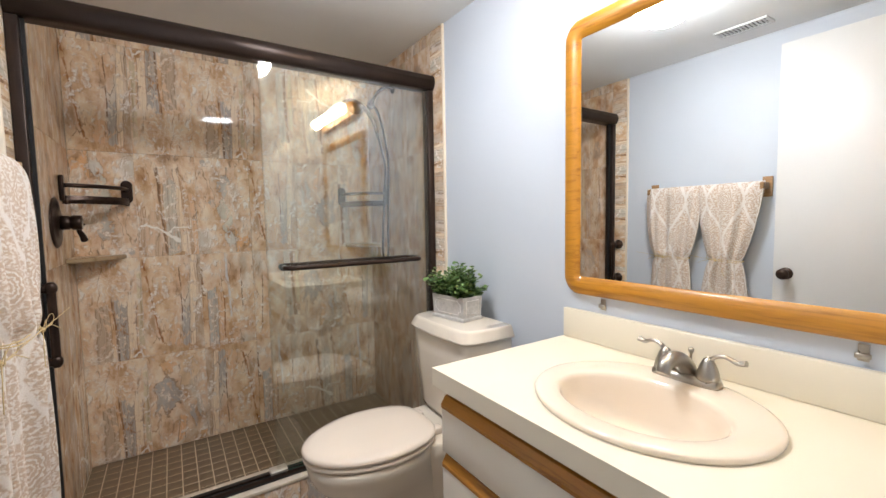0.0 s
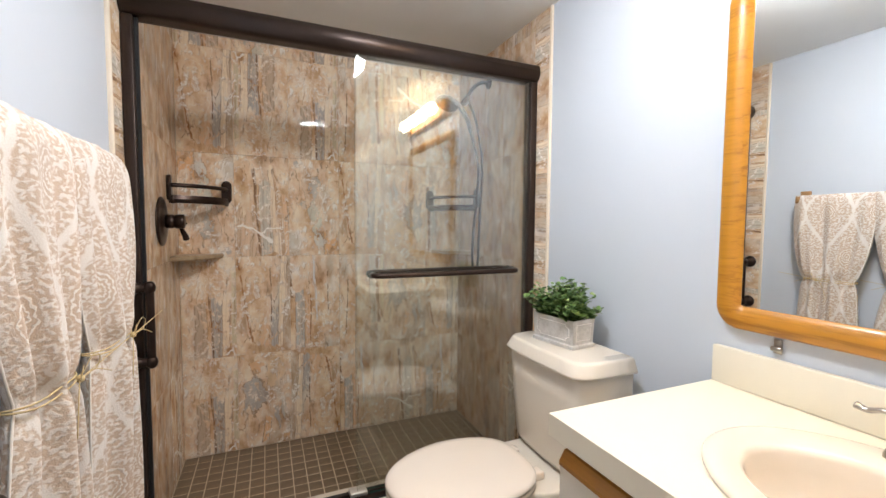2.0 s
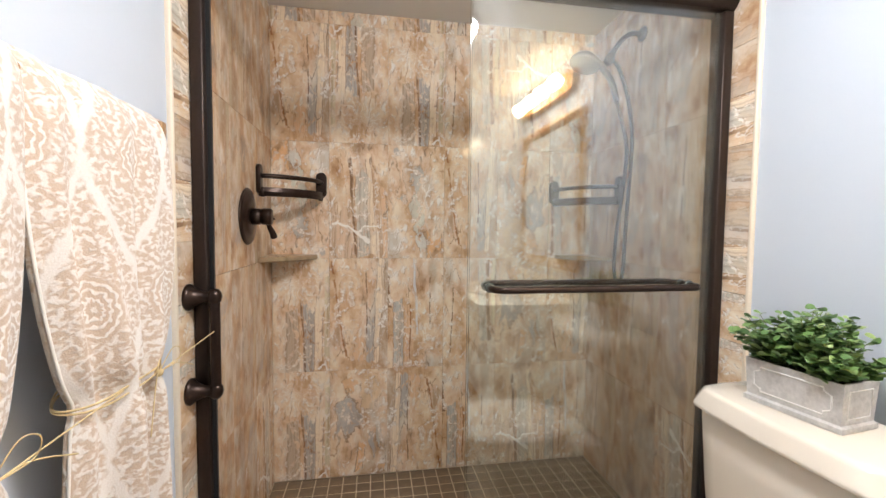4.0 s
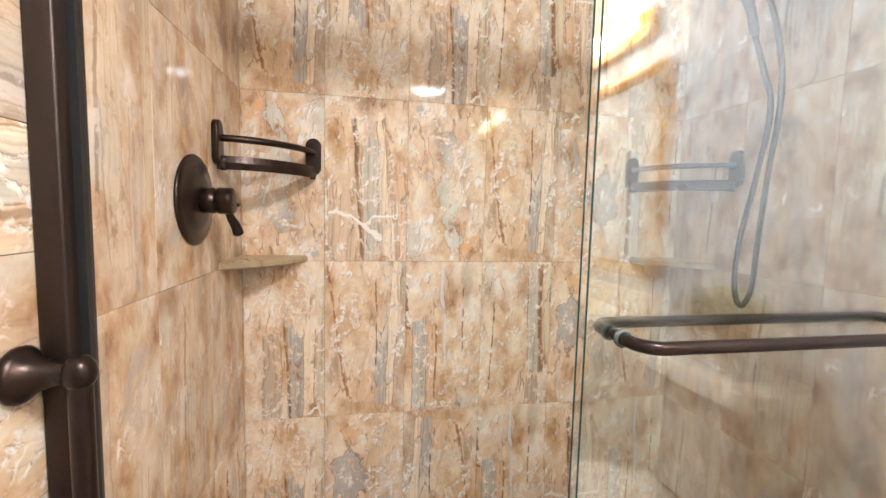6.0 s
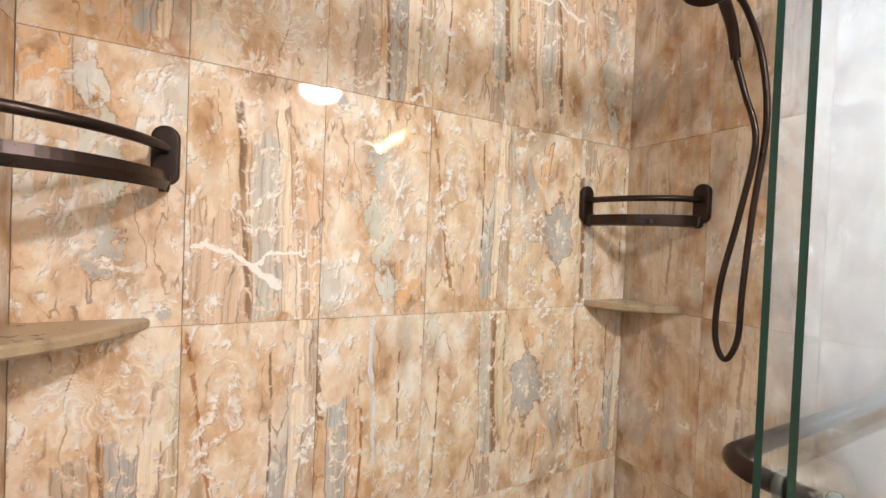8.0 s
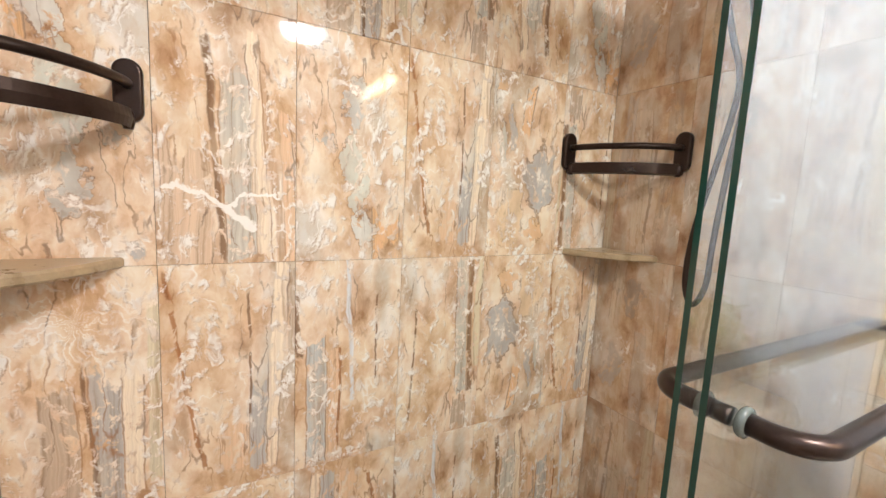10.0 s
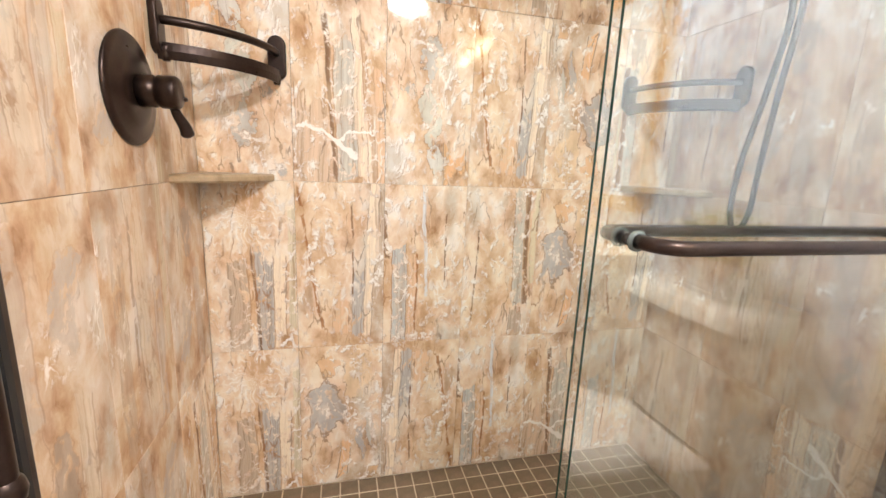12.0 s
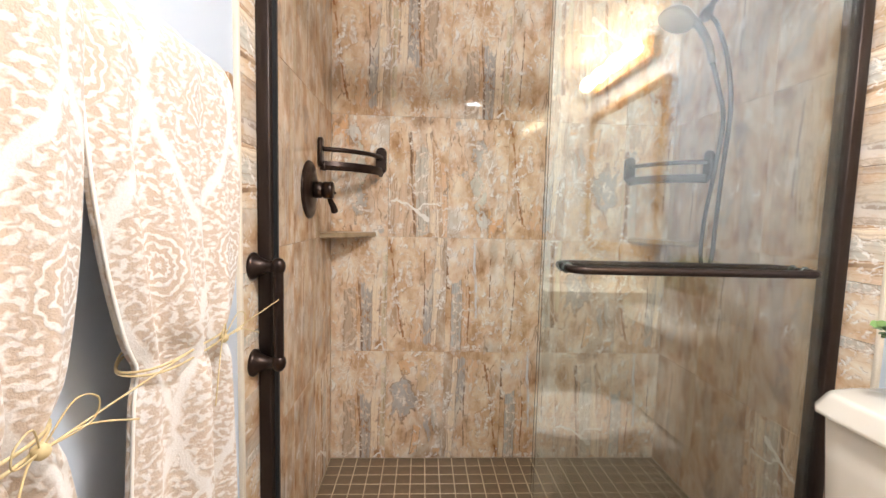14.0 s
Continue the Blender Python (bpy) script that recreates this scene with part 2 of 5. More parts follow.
def damask(name):
    """Terry cloth, beige, with a white sculpted pattern of ogees and medallions."""
    m, tree, bsdf = material(name)
    n = Nodes(tree)
    at = n.coord()
    uv = n.coord("UV")
    _, wc = n.noise(at, 55.0, 2)
    uvw = n.vec("ADD", uv, n.vec("SCALE", n.vec("SUBTRACT", wc, (0.5, 0.5, 0.5)), scale=0.016))
    sep = n.add("ShaderNodeSeparateXYZ", Vector=uvw)
    u, v = sep.outputs[0], sep.outputs[1]
    v = n.math("SUBTRACT", v, 0.04)
    P, Q = 0.170, 0.44

    def medallion(du, dv):
        a = n.math("SUBTRACT", n.math("FRACT", n.math("ADD", n.math("DIVIDE", u, P), du)), 0.5)
        b = n.math("SUBTRACT", n.math("FRACT", n.math("ADD", n.math("DIVIDE", v, Q), dv)), 0.5)
        x, y = n.math("MULTIPLY", a, P), n.math("MULTIPLY", b, Q)
        r = n.math("SQRT", n.math("ADD", n.math("MULTIPLY", n.math("MULTIPLY", x, x), 2.0), n.math("MULTIPLY", y, y)))
        turn = n.math("ARCTAN2", y, x)
        petal = n.math("MULTIPLY", n.math("SINE", n.math("MULTIPLY", turn, 10.0)), 0.0014)
        ring = n.math("SINE", n.math("MULTIPLY", n.math("ADD", r, petal), 540.0))
        ring = n.math("ADD", ring, n.math("MULTIPLY", n.math("SINE", n.math("MULTIPLY", turn, 14.0)), 0.35))
        inside = n.span(r, 0.044, 0.050, 1.0, 0.0)
        return n.math("MULTIPLY", n.span(ring, 0.0, 0.8), inside), inside

    m1, in1 = medallion(0.0, 0.0)
    m2, in2 = medallion(0.5, 0.5)
    rings = n.math("MAXIMUM", m1, m2)
    free = n.math("SUBTRACT", 1.0, n.math("MAXIMUM", in1, in2), clamp=True)
    # ogee bands, swelling and thinning as they go
    cosine = n.math("COSINE", n.math("MULTIPLY", v, 2 * math.pi / Q))
    swing = n.math("MULTIPLY", n.math("SUBTRACT", 1.0, cosine), 0.235)
    la = n.math("ABSOLUTE", n.math("SUBTRACT", n.math("FRACT", n.math("ADD", n.math("DIVIDE", u, P), swing)), 0.5))
    lb = n.math("ABSOLUTE", n.math("SUBTRACT", n.math("FRACT", n.math("SUBTRACT", n.math("DIVIDE", u, P), swing)), 0.5))
    thick = n.math("MULTIPLY", n.math("ABSOLUTE", n.math("SINE", n.math("MULTIPLY", v, 2 * math.pi / Q))), 0.026)
    nearest = n.math("SUBTRACT", n.math("MINIMUM", la, lb), thick)
    lattice = n.span(nearest, 0.010, 0.035, 1.0, 0.0)
    # small sculpted blots between them
    flat = n.add("ShaderNodeCombineXYZ", X=u, Y=n.math("MULTIPLY", v, 0.95), Z=0.0)
    blot, _ = n.noise(n.scaled(flat.outputs[0], 1.0, 1.30, 1.0), 112.0, 1.0, 0.4, 0.0)
    leaves = n.math("MULTIPLY", n.span(blot, 0.45, 0.59), free)
    pat = n.math("MAXIMUM", n.math("MAXIMUM", rings, n.math("MULTIPLY", leaves, 0.85)), n.math("MULTIPLY", n.math("MULTIPLY", lattice, free), 0.9))
    fuzz, _ = n.noise(at, 420.0, 2)
    pat = n.span(n.math("ADD", pat, n.math("MULTIPLY", n.math("SUBTRACT", fuzz, 0.5), 0.8)), 0.0, 1.0)
    n.put(bsdf, "Base Color", n.mix(pat, (0.55, 0.43, 0.335), (0.77, 0.73, 0.69)))
    bsdf.inputs["Roughness"].default_value = 0.95
    bsdf.inputs["Sheen Weight"].default_value = 0.3
    bsdf.inputs["Specular IOR Level"].default_value = 0.15
    n.put(bsdf, "Normal", n.bump(n.math("ADD", n.math("MULTIPLY", pat, -0.6), fuzz), 0.35, 0.003))
    return m


GREY, TAUPE, UMBER, RUST = (0.50, 0.48, 0.46), (0.56, 0.45, 0.35), (0.27, 0.155, 0.09), (0.44, 0.20, 0.085)
CREAM, TAN, OCHRE, OLIVE = (0.88, 0.77, 0.62), (0.76, 0.54, 0.36), (0.78, 0.50, 0.28), (0.72, 0.65, 0.48)
PRINTS = {
    "bloom": marble_tile("agate tile with a white bloom", 1, [(-0.042, 0.030, -0.25, 0.02, 0.0, TAUPE), (0.034, 0.026, -0.27, 0.06, 0.0, GREY), (0.003, 0.004, -0.27, 0.05, -0.05, UMBER), (0.078, 0.018, -0.27, 0.08, 0.0, CREAM), (0.116, 0.012, -0.22, 0.22, 0.0, OLIVE), (0.100, 0.004, 0.13, 0.19, 0.5, UMBER)], [], (-0.005, 0.145, 0.125)),
    "shard": marble_tile("agate tile with grey shards", 2, [(-0.088, 0.005, -0.20, 0.24, -0.14, RUST), (0.090, 0.016, -0.27, 0.27, 0.06, CREAM), (0.052, 0.019, -0.25, -0.01, 0.0, GREY), (0.034, 0.003, -0.06, 0.20, 0.0, UMBER), (-0.002, 0.030, -0.22, -0.11, 0.0, TAN), (0.122, 0.010, -0.10, 0.27, 0.05, TAUPE)]),
    "blade": marble_tile("agate tile with a blue-grey blade", 3, [(-0.084, 0.023, -0.27, 0.07, 0.0, (0.54, 0.57, 0.57)), (-0.044, 0.017, -0.26, 0.03, 0.0, TAN), (-0.026, 0.004, -0.25, 0.05, 0.0, RUST), (-0.120, 0.009, 0.02, 0.21, -0.06, UMBER), (0.004, 0.006, -0.10, 0.26, -0.06, (0.78, 0.81, 0.86)), (0.070, 0.0025, -0.06, 0.16, 0.0, UMBER)]),
    "column": marble_tile("agate tile with a grey column", 4, [(0.066, 0.020, -0.14, 0.27, -0.04, (0.60, 0.59, 0.54)), (0.096, 0.009, -0.14, 0.25, -0.04, UMBER), (0.120, 0.012, -0.10, 0.27, 0.0, OLIVE), (0.104, 0.009, -0.27, -0.15, 0.1, RUST), (0.072, 0.022, -0.27, -0.16, 0.0, TAUPE), (-0.085, 0.003, -0.20, 0.10, 0.06, UMBER)]),
    "patch": marble_tile("agate tile with a grey patch", 5, [(0.022, 0.016, -0.22, -0.09, 0.1, OCHRE)], [(-0.062, 0.035, 0.050, 0.115, GREY), (-0.045, 0.185, 0.048, 0.040, OCHRE), (0.048, 0.150, 0.056, 0.085, (0.84, 0.64, 0.42)), (0.100, -0.050, 0.018, 0.070, (0.64, 0.63, 0.56)), (0.055, -0.110, 0.016, 0.060, GREY), (0.108, -0.200, 0.022, 0.050, OCHRE)]),
    "thread": marble_tile("agate tile with a white thread", 6, [(-0.082, 0.050, -0.27, -0.02, 0.0, (0.74, 0.57, 0.42)), (0.014, 0.030, -0.27, 0.13, -0.04, (0.62, 0.60, 0.54)), (-0.028, 0.007, -0.27, 0.22, -0.06, UMBER), (0.056, 0.015, -0.27, 0.21, -0.06, CREAM), (0.082, 0.010, -0.27, 0.14, -0.10, (0.60, 0.40, 0.26)), (0.114, 0.013, -0.27, 0.05, -0.05, TAN)], [],
                           None, [((-0.128, -0.105), (-0.100, -0.092), 0.0035), ((-0.100, -0.092), (-0.045, -0.118), 0.0040), ((-0.045, -0.118), (-0.010, -0.146), 0.0050), ((-0.012, -0.142), (0.044, -0.192), 0.0065), ((-0.006, -0.142), (0.030, -0.120), 0.0035), ((0.030, -0.120), (0.100, -0.128), 0.0028)]),
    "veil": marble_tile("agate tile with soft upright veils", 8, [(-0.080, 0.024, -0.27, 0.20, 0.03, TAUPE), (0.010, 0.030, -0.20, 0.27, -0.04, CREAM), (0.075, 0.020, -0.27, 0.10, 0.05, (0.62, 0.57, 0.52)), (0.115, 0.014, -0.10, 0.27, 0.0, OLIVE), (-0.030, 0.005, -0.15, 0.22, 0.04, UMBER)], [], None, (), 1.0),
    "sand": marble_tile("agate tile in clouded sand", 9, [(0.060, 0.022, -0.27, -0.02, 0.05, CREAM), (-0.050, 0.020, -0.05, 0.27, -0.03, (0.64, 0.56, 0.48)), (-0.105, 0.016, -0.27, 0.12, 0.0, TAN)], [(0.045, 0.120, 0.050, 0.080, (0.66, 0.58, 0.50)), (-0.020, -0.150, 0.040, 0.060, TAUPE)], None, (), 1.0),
    "vein": marble_tile("agate tile with pale green veins", 7, [(0.088, 0.036, -0.27, -0.16, 0.0, OCHRE)], [(-0.005, 0.000, 0.022, 0.060, (0.68, 0.67, 0.58)), (0.020, -0.085, 0.020, 0.060, (0.70, 0.69, 0.60)), (0.000, 0.120, 0.016, 0.065, (0.60, 0.59, 0.55)), (0.030, -0.185, 0.030, 0.045, (0.84, 0.84, 0.79)), (-0.070, 0.030, 0.035, 0.012, (0.56, 0.55, 0.51)), (-0.090, 0.245, 0.030, 0.020, GREY)]),
}
GROUT = plain("beige grout", (0.74, 0.63, 0.50), 0.8, bump=0.2)
PAINT = plain("pale blue wall paint", (0.59, 0.64, 0.715), 0.55, vary=0.02, scale=3.0, bump=0.06, grain=260)
CEILING = plain("white ceiling paint", (0.84, 0.84, 0.83), 0.7, vary=0.03, scale=3.0, bump=0.12, grain=220)
TRIM = plain("cream trim", (0.78, 0.68, 0.55), 0.45)
WHITE = plain("white satin paint", (0.70, 0.70, 0.70), 0.35, vary=0.02, scale=3.0)
BRONZE = plain("oil-rubbed bronze", (0.045, 0.028, 0.022), 0.32, metal=0.75, vary=0.3, scale=20.0, spec=0.5)
BRONZE_FLAT = plain("bronze anodised aluminium", (0.040, 0.026, 0.021), 0.38, metal=0.6, vary=0.18, scale=12.0)
BLACK = plain("black rubber", (0.012, 0.012, 0.012), 0.6)
STEEL = plain("brushed nickel", (0.43, 0.40, 0.36), 0.32, metal=1.0, vary=0.08, scale=30.0)
ALU = plain("pale aluminium", (0.70, 0.68, 0.64), 0.35, metal=0.7)
LAMINATE = plain("cream laminate", (0.82, 0.76, 0.63), 0.32, vary=0.015, scale=5.0)
FRONT = plain("off-white laminate", (0.78, 0.74, 0.66), 0.35, vary=0.02, scale=5.0)
BISQUE = plain("bisque porcelain", (0.83, 0.73, 0.61), 0.10, vary=0.015, scale=4.0, coat=0.5)
BONE = plain("bone porcelain", (0.80, 0.73, 0.63), 0.10, vary=0.015, scale=4.0, coat=0.5)
SEATING = plain("bone plastic", (0.82, 0.73, 0.64), 0.16, vary=0.01, scale=4.0)
OAK = wood("honey oak", (0.31, 0.120, 0.008), (0.48, 0.210, 0.018), "Y")
OAK_DARK = wood("dark honey oak", (0.24, 0.085, 0.010), (0.40, 0.17, 0.022), "Y")
STAINED = wood("brown stained wood", (0.20, 0.10, 0.04), (0.32, 0.18, 0.08), "Y")
PLANK = wood("grey-brown floor plank", (0.20, 0.14, 0.10), (0.34, 0.26, 0.19), "Y", 0.45, 0.0)
STONE = plain("honed tan stone", (0.42, 0.31, 0.19), 0.3, vary=0.2, scale=28.0, grain=140, bump=0.05)
MOSAIC = plain("olive-brown mosaic", (0.20, 0.14, 0.085), 0.35, vary=0.3, scale=16.0, grain=240, bump=0.08)
JOINT = plain("sand grout", (0.62, 0.51, 0.36), 0.85, vary=0.12)
GLASS = pane("clear glass")
WASHER = plain("grey-green washer", (0.10, 0.115, 0.105), 0.25)
GREEN = plain("green glass edge", (0.02, 0.07, 0.055), 0.08, vary=0.1)
CLOTH = damask("damask terry")
RAFFIA = plain("raffia", (0.60, 0.46, 0.24), 0.6, vary=0.2, scale=60.0)
WHITEWASH = plain("whitewashed planter", (0.53, 0.51, 0.49), 0.65, vary=0.22, scale=30.0, grain=120, bump=0.2)
CHALK = plain("chalky worn moulding", (0.82, 0.80, 0.77), 0.7, vary=0.12, scale=60.0)
DOME = glow("lit dome", (0.94, 0.96, 1.0), DOME_POWER)
BULB = glow("lit bulb", (1.0, 0.78, 0.51), BULB_POWER)
m_, t_, b_ = material("mirror")
b_.inputs["Base Color"].default_value, b_.inputs["Metallic"].default_value, b_.inputs["Roughness"].default_value = (0.90, 0.92, 0.92, 1), 1.0, 0.0
MIRROR = m_


def leaf_material():
    m, tree, bsdf = material("small green leaf")
    n = Nodes(tree)
    rnd = n.add("ShaderNodeNewGeometry").outputs["Random Per Island"]
    n.put(bsdf, "Base Color", n.ramp(rnd, [(0.0, (0.045, 0.10, 0.028)), (0.4, (0.09, 0.18, 0.05)), (0.75, (0.17, 0.28, 0.08)), (1.0, (0.30, 0.40, 0.15))]))
    bsdf.inputs["Roughness"].default_value = 0.42
    return m


LEAF = leaf_material()


# ---- mesh helpers ----
def part(name, bm, mat, parent=None, label=""):
    """Links a bmesh as one mesh object, under a thing or a part."""
    me = bpy.data.meshes.new(name)
    bmesh.ops.recalc_face_normals(bm, faces=bm.faces[:])
    bm.to_mesh(me)
    bm.free()
    for one in (mat if isinstance(mat, (list, tuple)) else (mat,)):
        me.materials.append(one)
    ob = new(name, me)
    if parent:
        ob.parent = parent
        ob.matrix_parent_inverse = parent.matrix_world.inverted()
    if label:
        ob["label"] = label
    return ob


def thing(name, place, label, category, group="", kind=""):
    ob = new(name)
    ob.empty_display_size = 0.05
    ob.matrix_world = place if isinstance(place, Matrix) else Matrix.Translation(place)
    ob.matrix_basis = ob.matrix_world.copy()
    bpy.context.view_layer.update()
    return tagged(ob, label, category, group, kind)


def box(lo, hi, bevel=0.0, segs=2, bm=None):
    bm = bm or bmesh.new()
    c = [(a + b) / 2 for a, b in zip(lo, hi)]
    d = [abs(b - a) for a, b in zip(lo, hi)]
    r = bmesh.ops.create_cube(bm, size=1.0, matrix=Matrix.Translation(c) @ Matrix.Diagonal((*d, 1)))
    if bevel:
        edges = list({e for v in r["verts"] for e in v.link_edges})
        bmesh.ops.bevel(bm, geom=edges, offset=bevel, segments=segs, profile=0.5, affect="EDGES")
        if segs > 1:
            smooth(bm)
    return bm


def smooth(bm):
    for f in bm.faces:
        f.smooth = True
    return bm


def loft(rings, cap=True, closed=True, bm=None, shade=True):
    bm = bm or bmesh.new()
    rows = [[bm.verts.new(p) for p in ring] for ring in rings]
    for a, b in zip(rows, rows[1:]):
        k = len(a)
        for i in range(k if closed else k - 1):
            j = (i + 1) % k
            f = bm.faces.new((a[i], a[j], b[j], b[i]))
            f.smooth = shade
    if cap:
        bm.faces.new(rows[0][::-1])
        bm.faces.new(rows[-1])
    return bm


def lathe(profile, m=Matrix(), sides=32, bm=None, cap=True):
    """profile: (radius, height) pairs turned round the local z axis."""
    rings = [[m @ Vector((r * math.cos(2 * math.pi * i / sides), r * math.sin(2 * math.pi * i / sides), h)) for i in range(sides)] for r, h in profile]
    return loft(rings, cap, True, bm)


def smooth_path(points, steps=8):
    """A Catmull-Rom curve through the points."""
    p = [Vector(q) for q in points]
    p = [p[0] * 2 - p[1]] + p + [p[-1] * 2 - p[-2]]
    out = []
    for i in range(1, len(p) - 2):
        for s in range(steps):
            t = s / steps
            a, b, c, d = p[i - 1], p[i], p[i + 1], p[i + 2]
            out.append(0.5 * (2 * b + (c - a) * t + (2 * a - 5 * b + 4 * c - d) * t * t + (3 * b - a - 3 * c + d) * t ** 3))
    return out + [p[-2]]


def tube(points, radius, sides=12, bm=None, flat=1.0):
    """A tube along the points; radius is a number or a function of 0..1; flat squeezes it in height."""
    pts = [Vector(q) for q in points]
    rings, up = [], None
    for i, q in enumerate(pts):
        d = (pts[min(i + 1, len(pts) - 1)] - pts[max(i - 1, 0)]).normalized()
        if up is None:
            up = Vector((0, 0, 1)) if abs(d.z) < 0.9 else Vector((1, 0, 0))
        up = (up - d * up.dot(d)).normalized()
        side = d.cross(up)
        r = radius(i / (len(pts) - 1)) if callable(radius) else radius
        rings.append([q + (side * math.cos(a) + up * math.sin(a) * flat) * r for a in (2 * math.pi * k / sides for k in range(sides))])
    return loft(rings, True, True, bm)


def along(p, q):
    """A pose at p whose z axis points to q."""
    d = Vector(q) - Vector(p)
    return Matrix.Translation(p) @ d.to_track_quat("Z", "Y").to_matrix().to_4x4()


def oval(cx, cy, z, rx, ry, count=48, power=2.0, back=None):
    """A closed outline; back gives a longer or shorter half towards +x."""
    out = []
    for i in range(count):
        a = 2 * math.pi * i / count
        c, s = math.cos(a), math.sin(a)
        e = 2 / power
        r = back if back and c > 0 else rx
        out.append((cx + r * math.copysign(abs(c) ** e, c), cy + ry * math.copysign(abs(s) ** e, s), z))
    return out


def structure(name, bm, mat, label, category):
    return tagged(part(name, bm, mat), label, category, kind="structure")


# ---- the shell ----
floor = structure("floor", box((-0.2, SOUTH - 0.13, -0.12), (1.75, 1.72, -0.008)), GROUT, "bathroom floor of grey-brown wood-look planks", "floor")
structure("wall_west", box((-0.16, -1.5, -0.12), (PAINT_L, EDGE_L, CEIL + 0.1)), PAINT, "pale blue painted wall behind the hanging towels", "wall")
wall_west_shower = structure("wall_west_shower", box((-0.16, EDGE_L, -0.12), (LEFT - 0.010, BACK + 0.15, CEIL + 0.1)), GROUT, "shower wall clad in polished agate-look tile", "wall")
structure("wall_east", box((PAINT_R, -1.5, -0.12), (1.72, EDGE_R, CEIL + 0.1)), PAINT, "pale blue painted wall behind toilet and vanity", "wall")
wall_east_shower = structure("wall_east_shower", box((RIGHT + 0.010, EDGE_R, -0.12), (1.72, BACK + 0.15, CEIL + 0.1)), GROUT, "shower wall clad in polished agate-look tile", "wall")
wall_north = structure("wall_north", box((-0.01, BACK + 0.010, -0.12), (RIGHT + 0.01, BACK + 0.15, CEIL + 0.1)), GROUT, "back shower wall clad in polished agate-look tile", "wall")
structure("ceiling", box((-0.16, -1.5, CEIL), (1.72, BACK + 0.15, CEIL + 0.12)), CEILING, "white painted ceiling over room and shower", "ceiling")
DOOR_X0, DOOR_X1, DOOR_TOP = 0.03, 0.86, 2.145
structure("wall_south", box((DOOR_X1, SOUTH - 0.11, -0.008), (PAINT_R, SOUTH, CEIL)), PAINT, "pale blue painted wall beside the doorway", "wall")
structure("wall_south_lintel", box((PAINT_L, SOUTH - 0.11, DOOR_TOP + 0.01), (DOOR_X1, SOUTH, CEIL)), PAINT, "pale blue wall above the doorway", "wall")
structure("hall_floor", box((-0.2, -1.5, -0.12), (1.75, SOUTH - 0.13, -0.008)), PLANK, "hall floor of grey-brown planks", "floor")
structure("hall_wall", box((-0.16, -1.62, -0.12), (1.72, -1.5, CEIL + 0.1)), WHITE, "plain white hall wall behind the doorway", "wall")
structure("trim_west", box((PAINT_L - 0.002, EDGE_L - 0.012, 0.0), (PAINT_L + 0.012, EDGE_L, CEIL - 0.001), 0.003), TRIM, "cream edge strip where tile meets paint", "trim")
structure("trim_east", box((PAINT_R - 0.012, EDGE_R - 0.012, 0.0), (PAINT_R + 0.002, EDGE_R, CEIL - 0.001), 0.003), TRIM, "cream edge strip where tile meets paint", "trim")

# kerb of the shower
curb = structure("curb", box((LEFT, 1.735, -0.008), (RIGHT, 1.865, 0.148)), GROUT, "tiled shower kerb with a pale stone top", "kerb")
part("cap", box((LEFT + 0.001, 1.722, 0.148), (RIGHT - 0.001, 1.872, 0.166), 0.004), plain("pale cultured stone", (0.70, 0.62, 0.52), 0.25, vary=0.06, scale=14.0), curb, "pale stone cap")


